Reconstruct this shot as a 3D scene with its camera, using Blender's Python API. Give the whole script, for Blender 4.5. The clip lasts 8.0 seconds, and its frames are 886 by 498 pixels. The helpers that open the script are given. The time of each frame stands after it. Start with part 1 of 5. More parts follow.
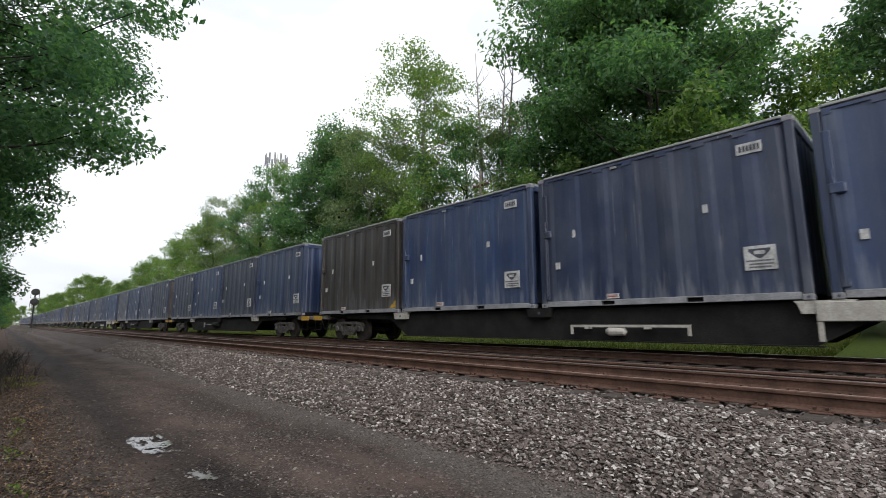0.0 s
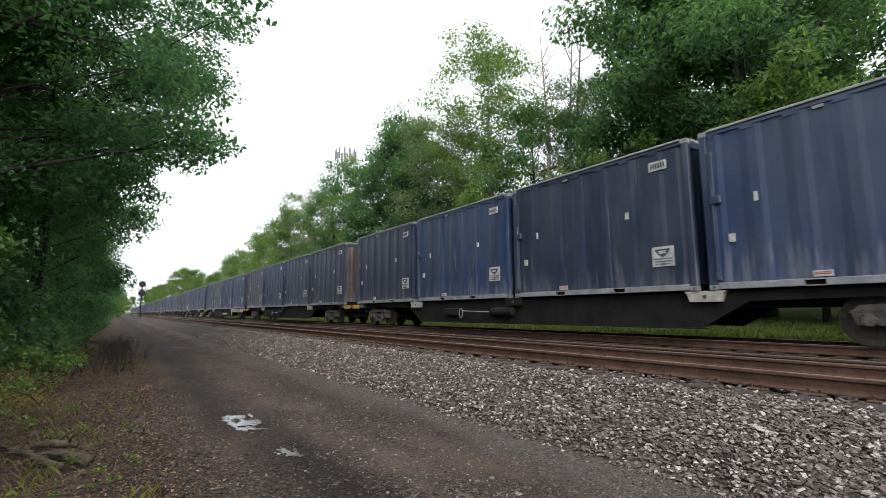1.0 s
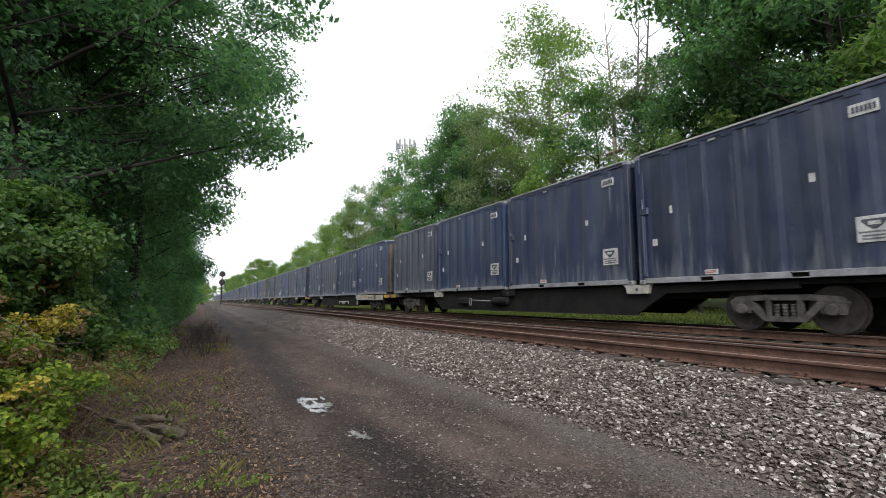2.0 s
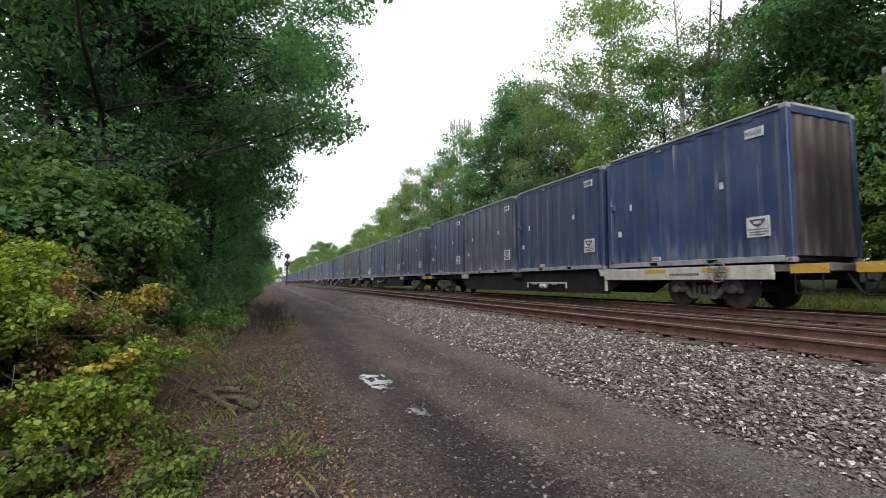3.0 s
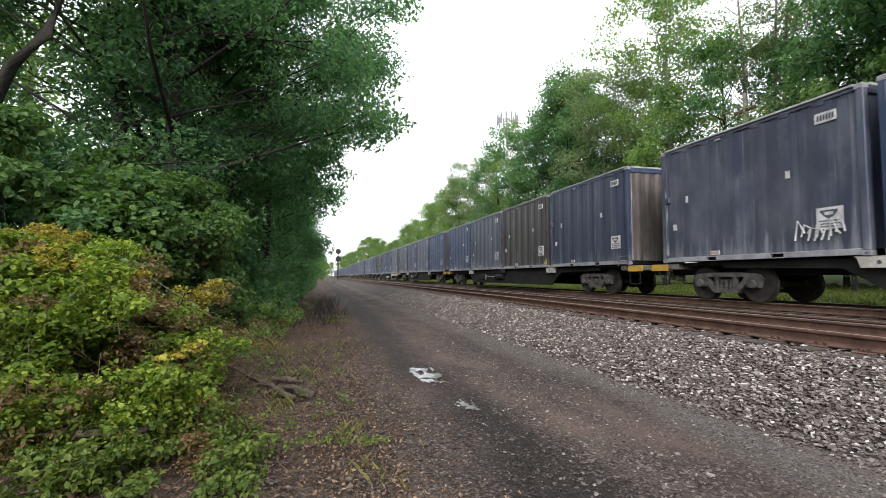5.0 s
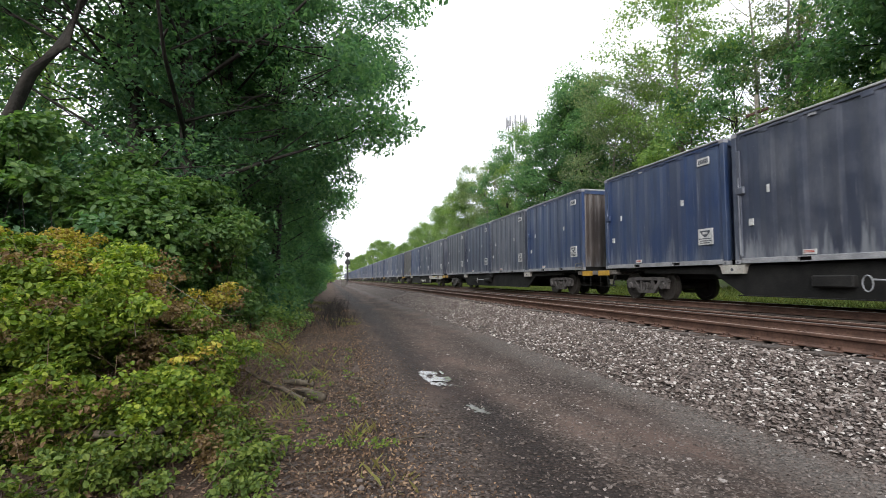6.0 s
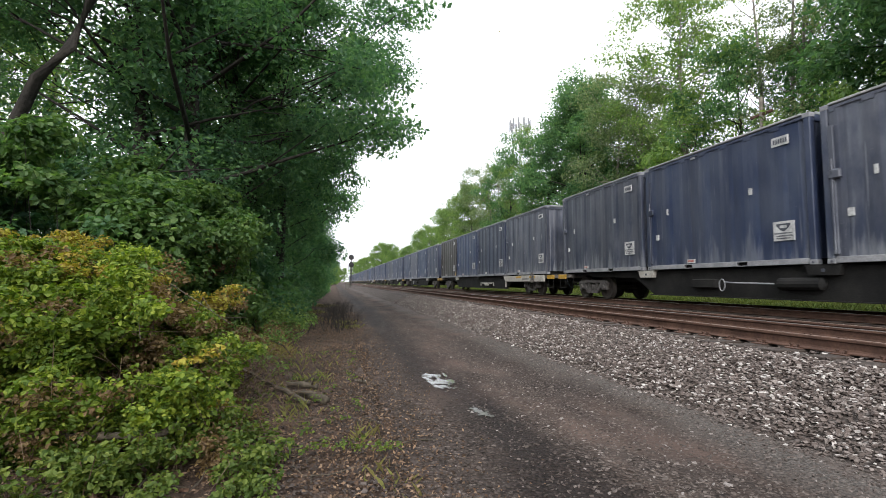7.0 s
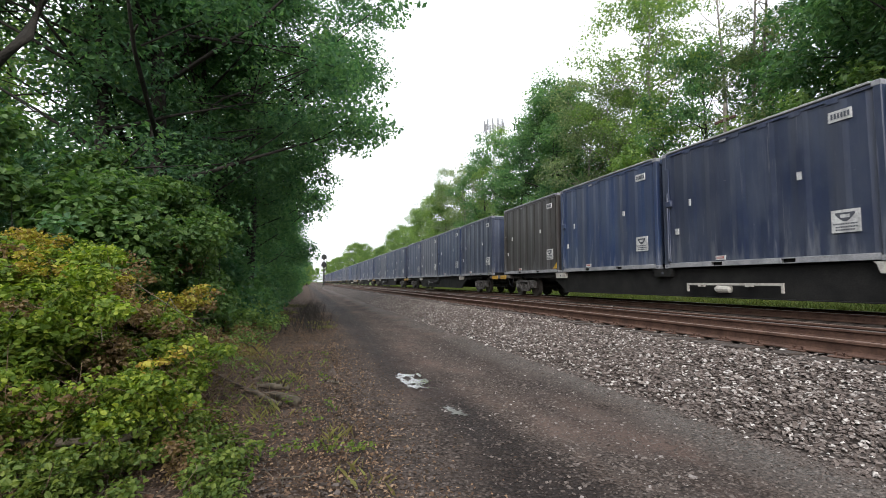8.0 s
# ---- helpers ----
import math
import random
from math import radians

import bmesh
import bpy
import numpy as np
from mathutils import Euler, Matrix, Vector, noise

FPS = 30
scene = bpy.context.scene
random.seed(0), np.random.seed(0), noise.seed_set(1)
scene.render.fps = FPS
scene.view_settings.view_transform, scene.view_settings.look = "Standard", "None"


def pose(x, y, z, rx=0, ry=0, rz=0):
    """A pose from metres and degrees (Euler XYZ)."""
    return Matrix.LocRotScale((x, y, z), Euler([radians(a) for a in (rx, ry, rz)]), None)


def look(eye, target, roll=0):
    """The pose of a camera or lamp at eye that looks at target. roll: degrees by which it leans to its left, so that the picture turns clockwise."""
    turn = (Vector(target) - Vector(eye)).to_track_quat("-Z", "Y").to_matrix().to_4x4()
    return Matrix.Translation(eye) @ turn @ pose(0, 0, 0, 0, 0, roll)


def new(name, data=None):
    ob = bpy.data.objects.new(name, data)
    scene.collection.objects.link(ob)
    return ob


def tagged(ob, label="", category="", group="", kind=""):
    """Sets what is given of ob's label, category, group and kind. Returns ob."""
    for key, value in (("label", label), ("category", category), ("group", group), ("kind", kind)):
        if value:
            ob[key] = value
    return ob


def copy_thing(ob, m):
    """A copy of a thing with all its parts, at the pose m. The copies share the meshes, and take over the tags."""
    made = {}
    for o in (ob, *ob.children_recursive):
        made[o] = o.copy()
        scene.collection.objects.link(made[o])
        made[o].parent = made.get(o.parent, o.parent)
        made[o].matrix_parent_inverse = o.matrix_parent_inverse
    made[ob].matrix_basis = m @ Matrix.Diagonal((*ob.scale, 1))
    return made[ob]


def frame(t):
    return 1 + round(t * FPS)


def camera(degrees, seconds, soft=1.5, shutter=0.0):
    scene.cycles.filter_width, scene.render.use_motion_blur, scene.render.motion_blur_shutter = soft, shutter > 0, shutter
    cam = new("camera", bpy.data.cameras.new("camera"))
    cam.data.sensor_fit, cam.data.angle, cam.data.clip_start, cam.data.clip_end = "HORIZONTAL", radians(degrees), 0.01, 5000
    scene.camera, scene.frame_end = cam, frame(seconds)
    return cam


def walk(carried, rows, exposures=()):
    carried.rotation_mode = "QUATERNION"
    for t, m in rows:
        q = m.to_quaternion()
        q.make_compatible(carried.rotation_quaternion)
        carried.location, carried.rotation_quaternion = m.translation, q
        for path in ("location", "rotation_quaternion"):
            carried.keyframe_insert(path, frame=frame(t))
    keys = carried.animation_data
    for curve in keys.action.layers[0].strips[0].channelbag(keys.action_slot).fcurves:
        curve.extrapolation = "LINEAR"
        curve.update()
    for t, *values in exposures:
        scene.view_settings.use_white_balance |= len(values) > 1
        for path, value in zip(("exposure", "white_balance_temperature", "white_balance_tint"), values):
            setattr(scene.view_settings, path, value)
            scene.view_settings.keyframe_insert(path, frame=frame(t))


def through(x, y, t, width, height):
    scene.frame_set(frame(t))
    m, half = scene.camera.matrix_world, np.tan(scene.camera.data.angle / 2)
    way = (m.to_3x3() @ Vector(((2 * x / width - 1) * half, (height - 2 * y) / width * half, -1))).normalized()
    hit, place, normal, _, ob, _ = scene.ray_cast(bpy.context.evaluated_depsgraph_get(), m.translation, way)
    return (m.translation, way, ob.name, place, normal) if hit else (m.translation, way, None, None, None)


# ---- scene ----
from collections import defaultdict

# ---------------------------------------------------------------- camera
EYE_Z = 1.5
cam = camera(87.0, 8.0, soft=0.8, shutter=0.05)
# seconds, yaw, pitch, roll (degrees), and the small sway of the hand in metres
PATH = [
    (0.0, -43.11, 9.09, -0.10, 0.045, -0.060, 0.011),
    (0.5, -38.62, 8.22, -0.33, 0.070, 0.000, -0.008),
    (1.0, -34.81, 7.64, -0.29, 0.060, 0.010, -0.008),
    (1.5, -31.19, 7.13, -0.16, 0.042, 0.000, 0.000),
    (1.7, -29.65, 6.86, -0.13, 0.040, 0.008, -0.002),
    (2.8, -21.70, 4.55, 0.02, 0.036, 0.052, -0.011),
    (3.0, -20.52, 4.01, 0.05, 0.035, 0.057, -0.013),
    (3.5, -18.30, 3.39, 0.04, 0.026, 0.062, -0.016),
    (4.0, -16.88, 3.14, 0.05, 0.022, 0.051, -0.013),
    (4.5, -15.74, 3.22, 0.03, 0.024, 0.040, -0.010),
    (5.0, -14.73, 3.34, 0.07, 0.016, 0.023, -0.004),
    (6.5, -13.40, 3.94, 0.14, -0.002, -0.006, 0.001),
    (7.0, -13.20, 4.05, 0.16, 0.000, 0.000, 0.000),
    (7.5, -12.90, 4.06, 0.20, 0.004, -0.008, -0.001),
    (7.7, -12.88, 4.06, 0.20, 0.003, -0.008, -0.002),
    (7.8, -13.20, 4.06, 0.18, 0.002, -0.007, -0.003),
    (7.9, -14.05, 4.06, 0.14, 0.000, -0.006, -0.004),
    (8.0, -16.38, 4.06, 0.09, -0.001, -0.005, -0.006),
]
walk(cam, [(t, pose(x, y, EYE_Z + z, 90 + p, 0, yaw) @ pose(0, 0, 0, 0, 0, r)) for t, yaw, p, r, x, y, z in PATH],
     exposures=[(0.0, 0.74), (1.5, 1.08), (3.0, 1.16), (4.5, 1.46), (6.5, 1.38), (8.0, 1.32)])

# ---------------------------------------------------------------- light
world = bpy.data.worlds.new("overcast_sky")
scene.world = world
world.use_nodes = True
wt = world.node_tree
wt.nodes.clear()


def wnode(kind, **values):
    n = wt.nodes.new(kind)
    for k, v in values.items():
        n.inputs[k].default_value = v
    return n


sky = wt.nodes.new("ShaderNodeTexSky")
sky.sky_type = "NISHITA"
sky.sun_disc = False
sky.sun_elevation = radians(29)
sky.sun_rotation = radians(198)
sky_dim = wnode("ShaderNodeMix")
sky_dim.data_type = "RGBA"
sky_dim.blend_type = "MULTIPLY"
sky_dim.inputs[0].default_value = 1.0
sky_dim.inputs[7].default_value = (0.1, 0.1, 0.1, 1)
wt.links.new(sky.outputs[0], sky_dim.inputs[6])
coord = wt.nodes.new("ShaderNodeTexCoord")
stretch = wt.nodes.new("ShaderNodeMapping")
stretch.inputs["Scale"].default_value = (1.0, 1.0, 2.6)
cloud = wnode("ShaderNodeTexNoise", Scale=1.7, Detail=4.0, Roughness=0.5)
cloud_ramp = wt.nodes.new("ShaderNodeValToRGB")
cloud_ramp.color_ramp.elements[0].position = 0.40
cloud_ramp.color_ramp.elements[0].color = (0.50, 0.52, 0.56, 1)
cloud_ramp.color_ramp.elements[1].position = 0.64
cloud_ramp.color_ramp.elements[1].color = (0.935, 0.965, 1.01, 1)
wt.links.new(coord.outputs["Generated"], stretch.inputs[0])
wt.links.new(stretch.outputs[0], cloud.inputs["Vector"])
wt.links.new(cloud.outputs[0], cloud_ramp.inputs[0])
cover = wt.nodes.new("ShaderNodeMix")
cover.data_type = "RGBA"
cover.inputs[0].default_value = 0.93
wt.links.new(sky_dim.outputs[2], cover.inputs[6])
wt.links.new(cloud_ramp.outputs[0], cover.inputs[7])
# an overcast sky is about three times as bright overhead as along the horizon
sky_dir = wt.nodes.new("ShaderNodeSeparateXYZ")
wt.links.new(coord.outputs["Generated"], sky_dir.inputs[0])
dome = wt.nodes.new("ShaderNodeMapRange")
dome.inputs["From Min"].default_value = 0.0
dome.inputs["From Max"].default_value = 1.0
dome.inputs["To Min"].default_value = 0.70
dome.inputs["To Max"].default_value = 1.60
wt.links.new(sky_dir.outputs[2], dome.inputs[0])
back = wnode("ShaderNodeBackground", Strength=1.0)
wt.links.new(cover.outputs[2], back.inputs[0])
wt.links.new(dome.outputs[0], back.inputs[1])
wout = wt.nodes.new("ShaderNodeOutputWorld")
wt.links.new(back.outputs[0], wout.inputs[0])

sun = new("sun", bpy.data.lights.new("sun", "SUN"))
sun.data.energy = 1.5
sun.data.angle = radians(35)
sun.data.color = (1.0, 0.97, 0.93)
# high behind the camera's shoulder, filtered by cloud
sun.matrix_basis = look((-9, -25, 15), (0, 0, 0))


# ---------------------------------------------------------------- materials
def material(name, rough=0.8, metal=0.0, spec=0.5):
    m = bpy.data.materials.new(name)
    m.use_nodes = True
    t = m.node_tree
    b = t.nodes["Principled BSDF"]
    b.inputs["Roughness"].default_value = rough
    b.inputs["Metallic"].default_value = metal
    b.inputs["Specular IOR Level"].default_value = spec
    return m, t, b


def coords(t, scale=(1, 1, 1), where="Object"):
    c = t.nodes.new("ShaderNodeTexCoord")
    mp = t.nodes.new("ShaderNodeMapping")
    mp.inputs["Scale"].default_value = scale
    t.links.new(c.outputs[where], mp.inputs[0])
    return mp.outputs[0]


def world_coords(t, scale=(1, 1, 1)):
    g = t.nodes.new("ShaderNodeNewGeometry")
    mp = t.nodes.new("ShaderNodeMapping")
    mp.inputs["Scale"].default_value = scale
    t.links.new(g.outputs["Position"], mp.inputs[0])
    return mp.outputs[0]


def noise_of(t, vec, scale, detail=4, rough=0.55):
    n = t.nodes.new("ShaderNodeTexNoise")
    n.inputs["Scale"].default_value = scale
    n.inputs["Detail"].default_value = detail
    n.inputs["Roughness"].default_value = rough
    t.links.new(vec, n.inputs["Vector"])
    return n.outputs[0]


def ramp(t, value, *stops):
    r = t.nodes.new("ShaderNodeValToRGB")
    e = r.color_ramp.elements
    while len(e) < len(stops):
        e.new(0.5)
    for k, (pos, col) in zip(e, stops):
        k.position = pos
        k.color = (*col, 1) if len(col) == 3 else col
    t.links.new(value, r.inputs[0])
    return r.outputs[0]


def blend(t, fac, a, b, mode="MIX"):
    n = t.nodes.new("ShaderNodeMix")
    n.data_type = "RGBA"
    n.blend_type = mode
    for v, i in ((fac, 0), (a, 6), (b, 7)):
        if isinstance(v, (int, float)):
            n.inputs[i].default_value = v
        elif isinstance(v, tuple):
            n.inputs[i].default_value = (*v, 1)
        else:
            t.links.new(v, n.inputs[i])
    return n.outputs[2]


def math_of(t, op, a, b):
    n = t.nodes.new("ShaderNodeMath")
    n.operation = op
    for v, i in ((a, 0), (b, 1)):
        if isinstance(v, (int, float)):
            n.inputs[i].default_value = v
        else:
            t.links.new(v, n.inputs[i])
    return n.outputs[0]


def bump(t, b, height, strength=0.4, dist=0.02):
    n = t.nodes.new("ShaderNodeBump")
    n.inputs["Strength"].default_value = strength
    n.inputs["Distance"].default_value = dist
    t.links.new(height, n.inputs["Height"])
    t.links.new(n.outputs[0], b.inputs["Normal"])


def island(t):
    return t.nodes.new("ShaderNodeNewGeometry").outputs["Random Per Island"]


def object_random(t):
    return t.nodes.new("ShaderNodeObjectInfo").outputs["Random"]


def paint_material(name, base, fade, rust=0.25, dusty=0.5):
    """Weathered container paint: faded patches, upright streaks of dirt and lime, rust flecks."""
    m, t, b = material(name, 0.5, 0.0, 0.55)
    rnd = object_random(t)
    vec = coords(t)
    shift = t.nodes.new("ShaderNodeVectorMath")
    shift.operation = "ADD"
    comb = t.nodes.new("ShaderNodeCombineXYZ")
    off = math_of(t, "MULTIPLY", rnd, 37.0)
    for i in range(3):
        t.links.new(off, comb.inputs[i])
    t.links.new(vec, shift.inputs[0])
    t.links.new(comb.outputs[0], shift.inputs[1])
    v = shift.outputs[0]

    def scaled(s):
        mp = t.nodes.new("ShaderNodeMapping")
        mp.inputs["Scale"].default_value = s
        t.links.new(v, mp.inputs[0])
        return mp.outputs[0]

    patch = noise_of(t, scaled((1, 0.8, 0.6)), 1.1, 6, 0.66)
    streak = noise_of(t, scaled((5, 5, 0.5)), 1.0, 5, 0.65)
    fine = noise_of(t, scaled((40, 40, 3)), 1.0, 3, 0.6)
    fleck = noise_of(t, scaled((1, 1, 1)), 22.0, 3, 0.7)
    c = blend(t, ramp(t, patch, (0.42, (0, 0, 0)), (0.64, (1, 1, 1))), base, fade)
    dark = tuple(x * 0.40 for x in base)
    grime = noise_of(t, scaled((1.5, 1.5, 0.10)), 1.0, 4, 0.6)
    c = blend(t, ramp(t, grime, (0.34, (0.45,) * 3), (0.60, (0, 0, 0))), c, (0.026, 0.026, 0.032))
    c = blend(t, ramp(t, streak, (0.28, (0.45,) * 3), (0.46, (0, 0, 0))), c, dark)
    lime = ramp(t, streak, (0.55, (0, 0, 0)), (0.76, (dusty * 0.45,) * 3))
    gate = ramp(t, noise_of(t, scaled((1, 0.5, 0.35)), 1.1, 3), (0.40, (0.08,) * 3), (0.62, (1, 1, 1)))
    c = blend(t, blend(t, 1.0, lime, gate, "MULTIPLY"), c, (0.28, 0.29, 0.31))
    drip = noise_of(t, scaled((11, 11, 0.42)), 1.0, 4, 0.6)
    c = blend(t, blend(t, 1.0, ramp(t, drip, (0.63, (0, 0, 0)), (0.72, (dusty * 1.1,) * 3)), gate, "MULTIPLY"), c, (0.34, 0.34, 0.35))
    scrape = noise_of(t, scaled((3, 3, 14)), 1.3, 3, 0.7)
    c = blend(t, ramp(t, scrape, (0.70, (0, 0, 0)), (0.76, (0.35,) * 3)), c, (0.20, 0.20, 0.21))
    c = blend(t, ramp(t, fine, (0.62, (0, 0, 0)), (0.78, (0.28,) * 3)), c, (0.16, 0.15, 0.15))
    sep = t.nodes.new("ShaderNodeSeparateXYZ")
    t.links.new(vec, sep.inputs[0])
    spray = math_of(t, "SUBTRACT", math_of(t, "MULTIPLY", streak, 1.9), math_of(t, "MULTIPLY", sep.outputs[2], 0.42))
    c = blend(t, ramp(t, spray, (0.74, (0, 0, 0)), (1.12, (dusty * 0.8,) * 3)), c, (0.22, 0.23, 0.25))
    c = blend(t, ramp(t, fleck, (0.68, (0, 0, 0)), (0.74, (rust,) * 3)), c, (0.075, 0.04, 0.025))
    tone = ramp(t, rnd, (0.0, (0.78,) * 3), (1.0, (1.16,) * 3))
    c = blend(t, 1.0, c, tone, "MULTIPLY")
    t.links.new(c, b.inputs["Base Color"])
    t.links.new(ramp(t, patch, (0.3, (0.36,) * 3), (0.7, (0.60,) * 3)), b.inputs["Roughness"])
    bump(t, b, blend(t, 0.4, patch, fleck), 0.18, 0.02)
    return m


def mottled(name, a, b_col, scale=3.0, rough=0.85, metal=0.0, bumps=0.3, dist=0.01, fine=30.0, spec=0.4):
    m, t, b = material(name, rough, metal, spec)
    v = coords(t)
    n1 = noise_of(t, v, scale, 5)
    n2 = noise_of(t, v, fine, 3)
    c = blend(t, ramp(t, n1, (0.33, (0, 0, 0)), (0.67, (1, 1, 1))), a, b_col)
    c = blend(t, ramp(t, n2, (0.35, (0.35,) * 3), (0.6, (0, 0, 0))), c, tuple(x * 0.4 for x in a))
    t.links.new(c, b.inputs["Base Color"])
    bump(t, b, n2, bumps, dist)
    return m


def leaf_material(name, low, mid, high, rough=0.55, through=0.42):
    """Leaf colour varies from leaf to leaf and from clump to clump; some light passes through."""
    m, t, b = material(name, rough, 0.0, 0.35)
    r = island(t)
    c = ramp(t, r, (0.0, low), (0.5, mid), (1.0, high))
    patch = noise_of(t, world_coords(t), 0.35, 3)
    c = blend(t, 1.0, c, ramp(t, patch, (0.3, (0.72, 0.78, 0.8)), (0.7, (1.2, 1.15, 1.0))), "MULTIPLY")
    t.links.new(c, b.inputs["Base Color"])
    tr = t.nodes.new("ShaderNodeBsdfTranslucent")
    t.links.new(blend(t, 1.0, c, (1.1, 1.25, 0.6), "MULTIPLY"), tr.inputs[0])
    mix = t.nodes.new("ShaderNodeMixShader")
    mix.inputs[0].default_value = through
    t.links.new(b.outputs[0], mix.inputs[1])
    t.links.new(tr.outputs[0], mix.inputs[2])
    t.links.new(mix.outputs[0], t.nodes["Material Output"].inputs[0])
    return m


BLUE = paint_material("blue_paint", (0.013, 0.031, 0.092), (0.034, 0.055, 0.110), 0.3, 0.40)
NAVY = paint_material("navy_paint", (0.016, 0.027, 0.068), (0.040, 0.053, 0.090), 0.35, 0.42)
GREY_BLUE = paint_material("faded_paint", (0.032, 0.040, 0.068), (0.088, 0.096, 0.124), 0.35, 0.7)
BROWN = paint_material("brown_paint", (0.026, 0.021, 0.019), (0.048, 0.040, 0.036), 0.5, 0.30)
RUST_END = paint_material("rusty_paint", (0.056, 0.043, 0.039), (0.105, 0.084, 0.076), 0.5, 0.6)
RAIL_GREY = mottled("worn_grey_paint", (0.16, 0.165, 0.18), (0.30, 0.30, 0.31), 2.5, 0.65)
LID_GREY = mottled("roof_sheet", (0.20, 0.215, 0.21), (0.34, 0.35, 0.34), 2.0, 0.7)
DARK_STEEL = mottled("black_car_paint", (0.010, 0.010, 0.010), (0.022, 0.021, 0.020), 2.0, 0.85, 0.0, 0.3, 0.01, 30.0, 0.15)
GRIME = mottled("grimy_steel", (0.080, 0.072, 0.064), (0.175, 0.158, 0.142), 6.0, 0.75)
CAST = mottled("grimy_cast_steel", (0.036, 0.032, 0.031), (0.105, 0.096, 0.092), 5.0, 0.75)
WHITE_SILL = mottled("dirty_white_paint", (0.30, 0.28, 0.25), (0.46, 0.44, 0.40), 3.0, 0.7)
YELLOW = mottled("yellow_reflector", (0.34, 0.19, 0.02), (0.52, 0.31, 0.04), 4.0, 0.6)
STICKER = mottled("white_sticker", (0.30, 0.30, 0.30), (0.56, 0.56, 0.55), 5.0, 0.7)
INK = mottled("dark_ink", (0.04, 0.045, 0.06), (0.07, 0.075, 0.09), 5.0, 0.7)
RED_INK = mottled("red_ink", (0.35, 0.05, 0.04), (0.42, 0.10, 0.07), 5.0, 0.7)
WHEEL = mottled("wheel_steel", (0.025, 0.021, 0.019), (0.055, 0.046, 0.040), 5.0, 0.7, 0.3)
RUST_RAIL = mottled("rusty_rail", (0.064, 0.033, 0.023), (0.120, 0.065, 0.046), 4.0, 0.85, 0.1)
RAIL_TOP = mottled("polished_rail_head", (0.42, 0.38, 0.36), (0.55, 0.51, 0.48), 3.0, 0.32, 0.8, 0.08)
DULL_TOP = mottled("dull_rail_head", (0.20, 0.13, 0.10), (0.30, 0.21, 0.17), 3.0, 0.5, 0.5, 0.1)
TIE_WOOD = mottled("creosoted_wood", (0.022, 0.016, 0.013), (0.058, 0.042, 0.033), 4.0, 0.9, 0, 0.6, 0.02, 18.0)
BARK = mottled("bark", (0.016, 0.014, 0.012), (0.038, 0.033, 0.027), 3.0, 0.95, 0, 0.9, 0.03, 14.0)
PALE_BARK = mottled("pale_bark", (0.13, 0.115, 0.095), (0.25, 0.225, 0.19), 3.0, 0.95, 0, 0.8, 0.03, 14.0)
DEAD_WOOD = mottled("weathered_wood", (0.034, 0.028, 0.018), (0.118, 0.096, 0.070), 7.0, 0.9, 0, 0.9, 0.02, 20.0)
CANE = mottled("dry_cane", (0.060, 0.036, 0.022), (0.150, 0.098, 0.062), 9.0, 0.9, 0, 0.4, 0.01, 40.0)
SIGNAL_BLACK = mottled("black_signal_paint", (0.012, 0.012, 0.013), (0.025, 0.025, 0.025), 3.0, 0.6)
SIGNAL_GREY = mottled("silver_signal_paint", (0.36, 0.37, 0.37), (0.48, 0.48, 0.47), 3.0, 0.5)
LEAF_DARK = leaf_material("leaf_dark", (0.052, 0.122, 0.078), (0.082, 0.172, 0.102), (0.130, 0.235, 0.122), 0.5, 0.62)
LEAF_MID = leaf_material("leaf_mid", (0.058, 0.128, 0.074), (0.092, 0.182, 0.098), (0.145, 0.245, 0.118), 0.5, 0.62)
# paler greens: own leaf tone, on distant trees also haze put into the colour
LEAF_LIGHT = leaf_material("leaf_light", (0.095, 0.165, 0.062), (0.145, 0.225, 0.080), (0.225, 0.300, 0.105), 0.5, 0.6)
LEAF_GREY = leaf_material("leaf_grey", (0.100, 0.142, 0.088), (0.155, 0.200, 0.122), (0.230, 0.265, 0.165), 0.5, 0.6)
LEAF_NEAR = leaf_material("leaf_near", (0.062, 0.110, 0.014), (0.128, 0.192, 0.024), (0.245, 0.290, 0.040), 0.6, 0.45)
LEAF_SHRUB = leaf_material("leaf_shrub", (0.056, 0.116, 0.046), (0.092, 0.165, 0.060), (0.155, 0.235, 0.078), 0.5, 0.55)
LEAF_WEED = leaf_material("leaf_weed", (0.040, 0.074, 0.012), (0.082, 0.125, 0.020), (0.150, 0.185, 0.034), 0.6, 0.4)
LEAF_YELLOW = leaf_material("leaf_yellow", (0.170, 0.115, 0.022), (0.290, 0.215, 0.034), (0.330, 0.310, 0.050))
LEAF_RUST = leaf_material("leaf_rust", (0.095, 0.055, 0.028), (0.155, 0.098, 0.048), (0.225, 0.155, 0.078))
LITTER = leaf_material("dry_leaf", (0.026, 0.016, 0.011), (0.092, 0.054, 0.036), (0.250, 0.168, 0.118), 0.85, 0.1)
GRASS = leaf_material("grass_blade", (0.085, 0.115, 0.028), (0.130, 0.165, 0.040), (0.205, 0.215, 0.070))
LITTER_BIG = mottled("curled_leaf", (0.16, 0.09, 0.06), (0.26, 0.16, 0.11), 20.0, 0.8)
DRY_GRASS = leaf_material("dry_grass", (0.13, 0.11, 0.045), (0.19, 0.175, 0.065), (0.22, 0.23, 0.08))


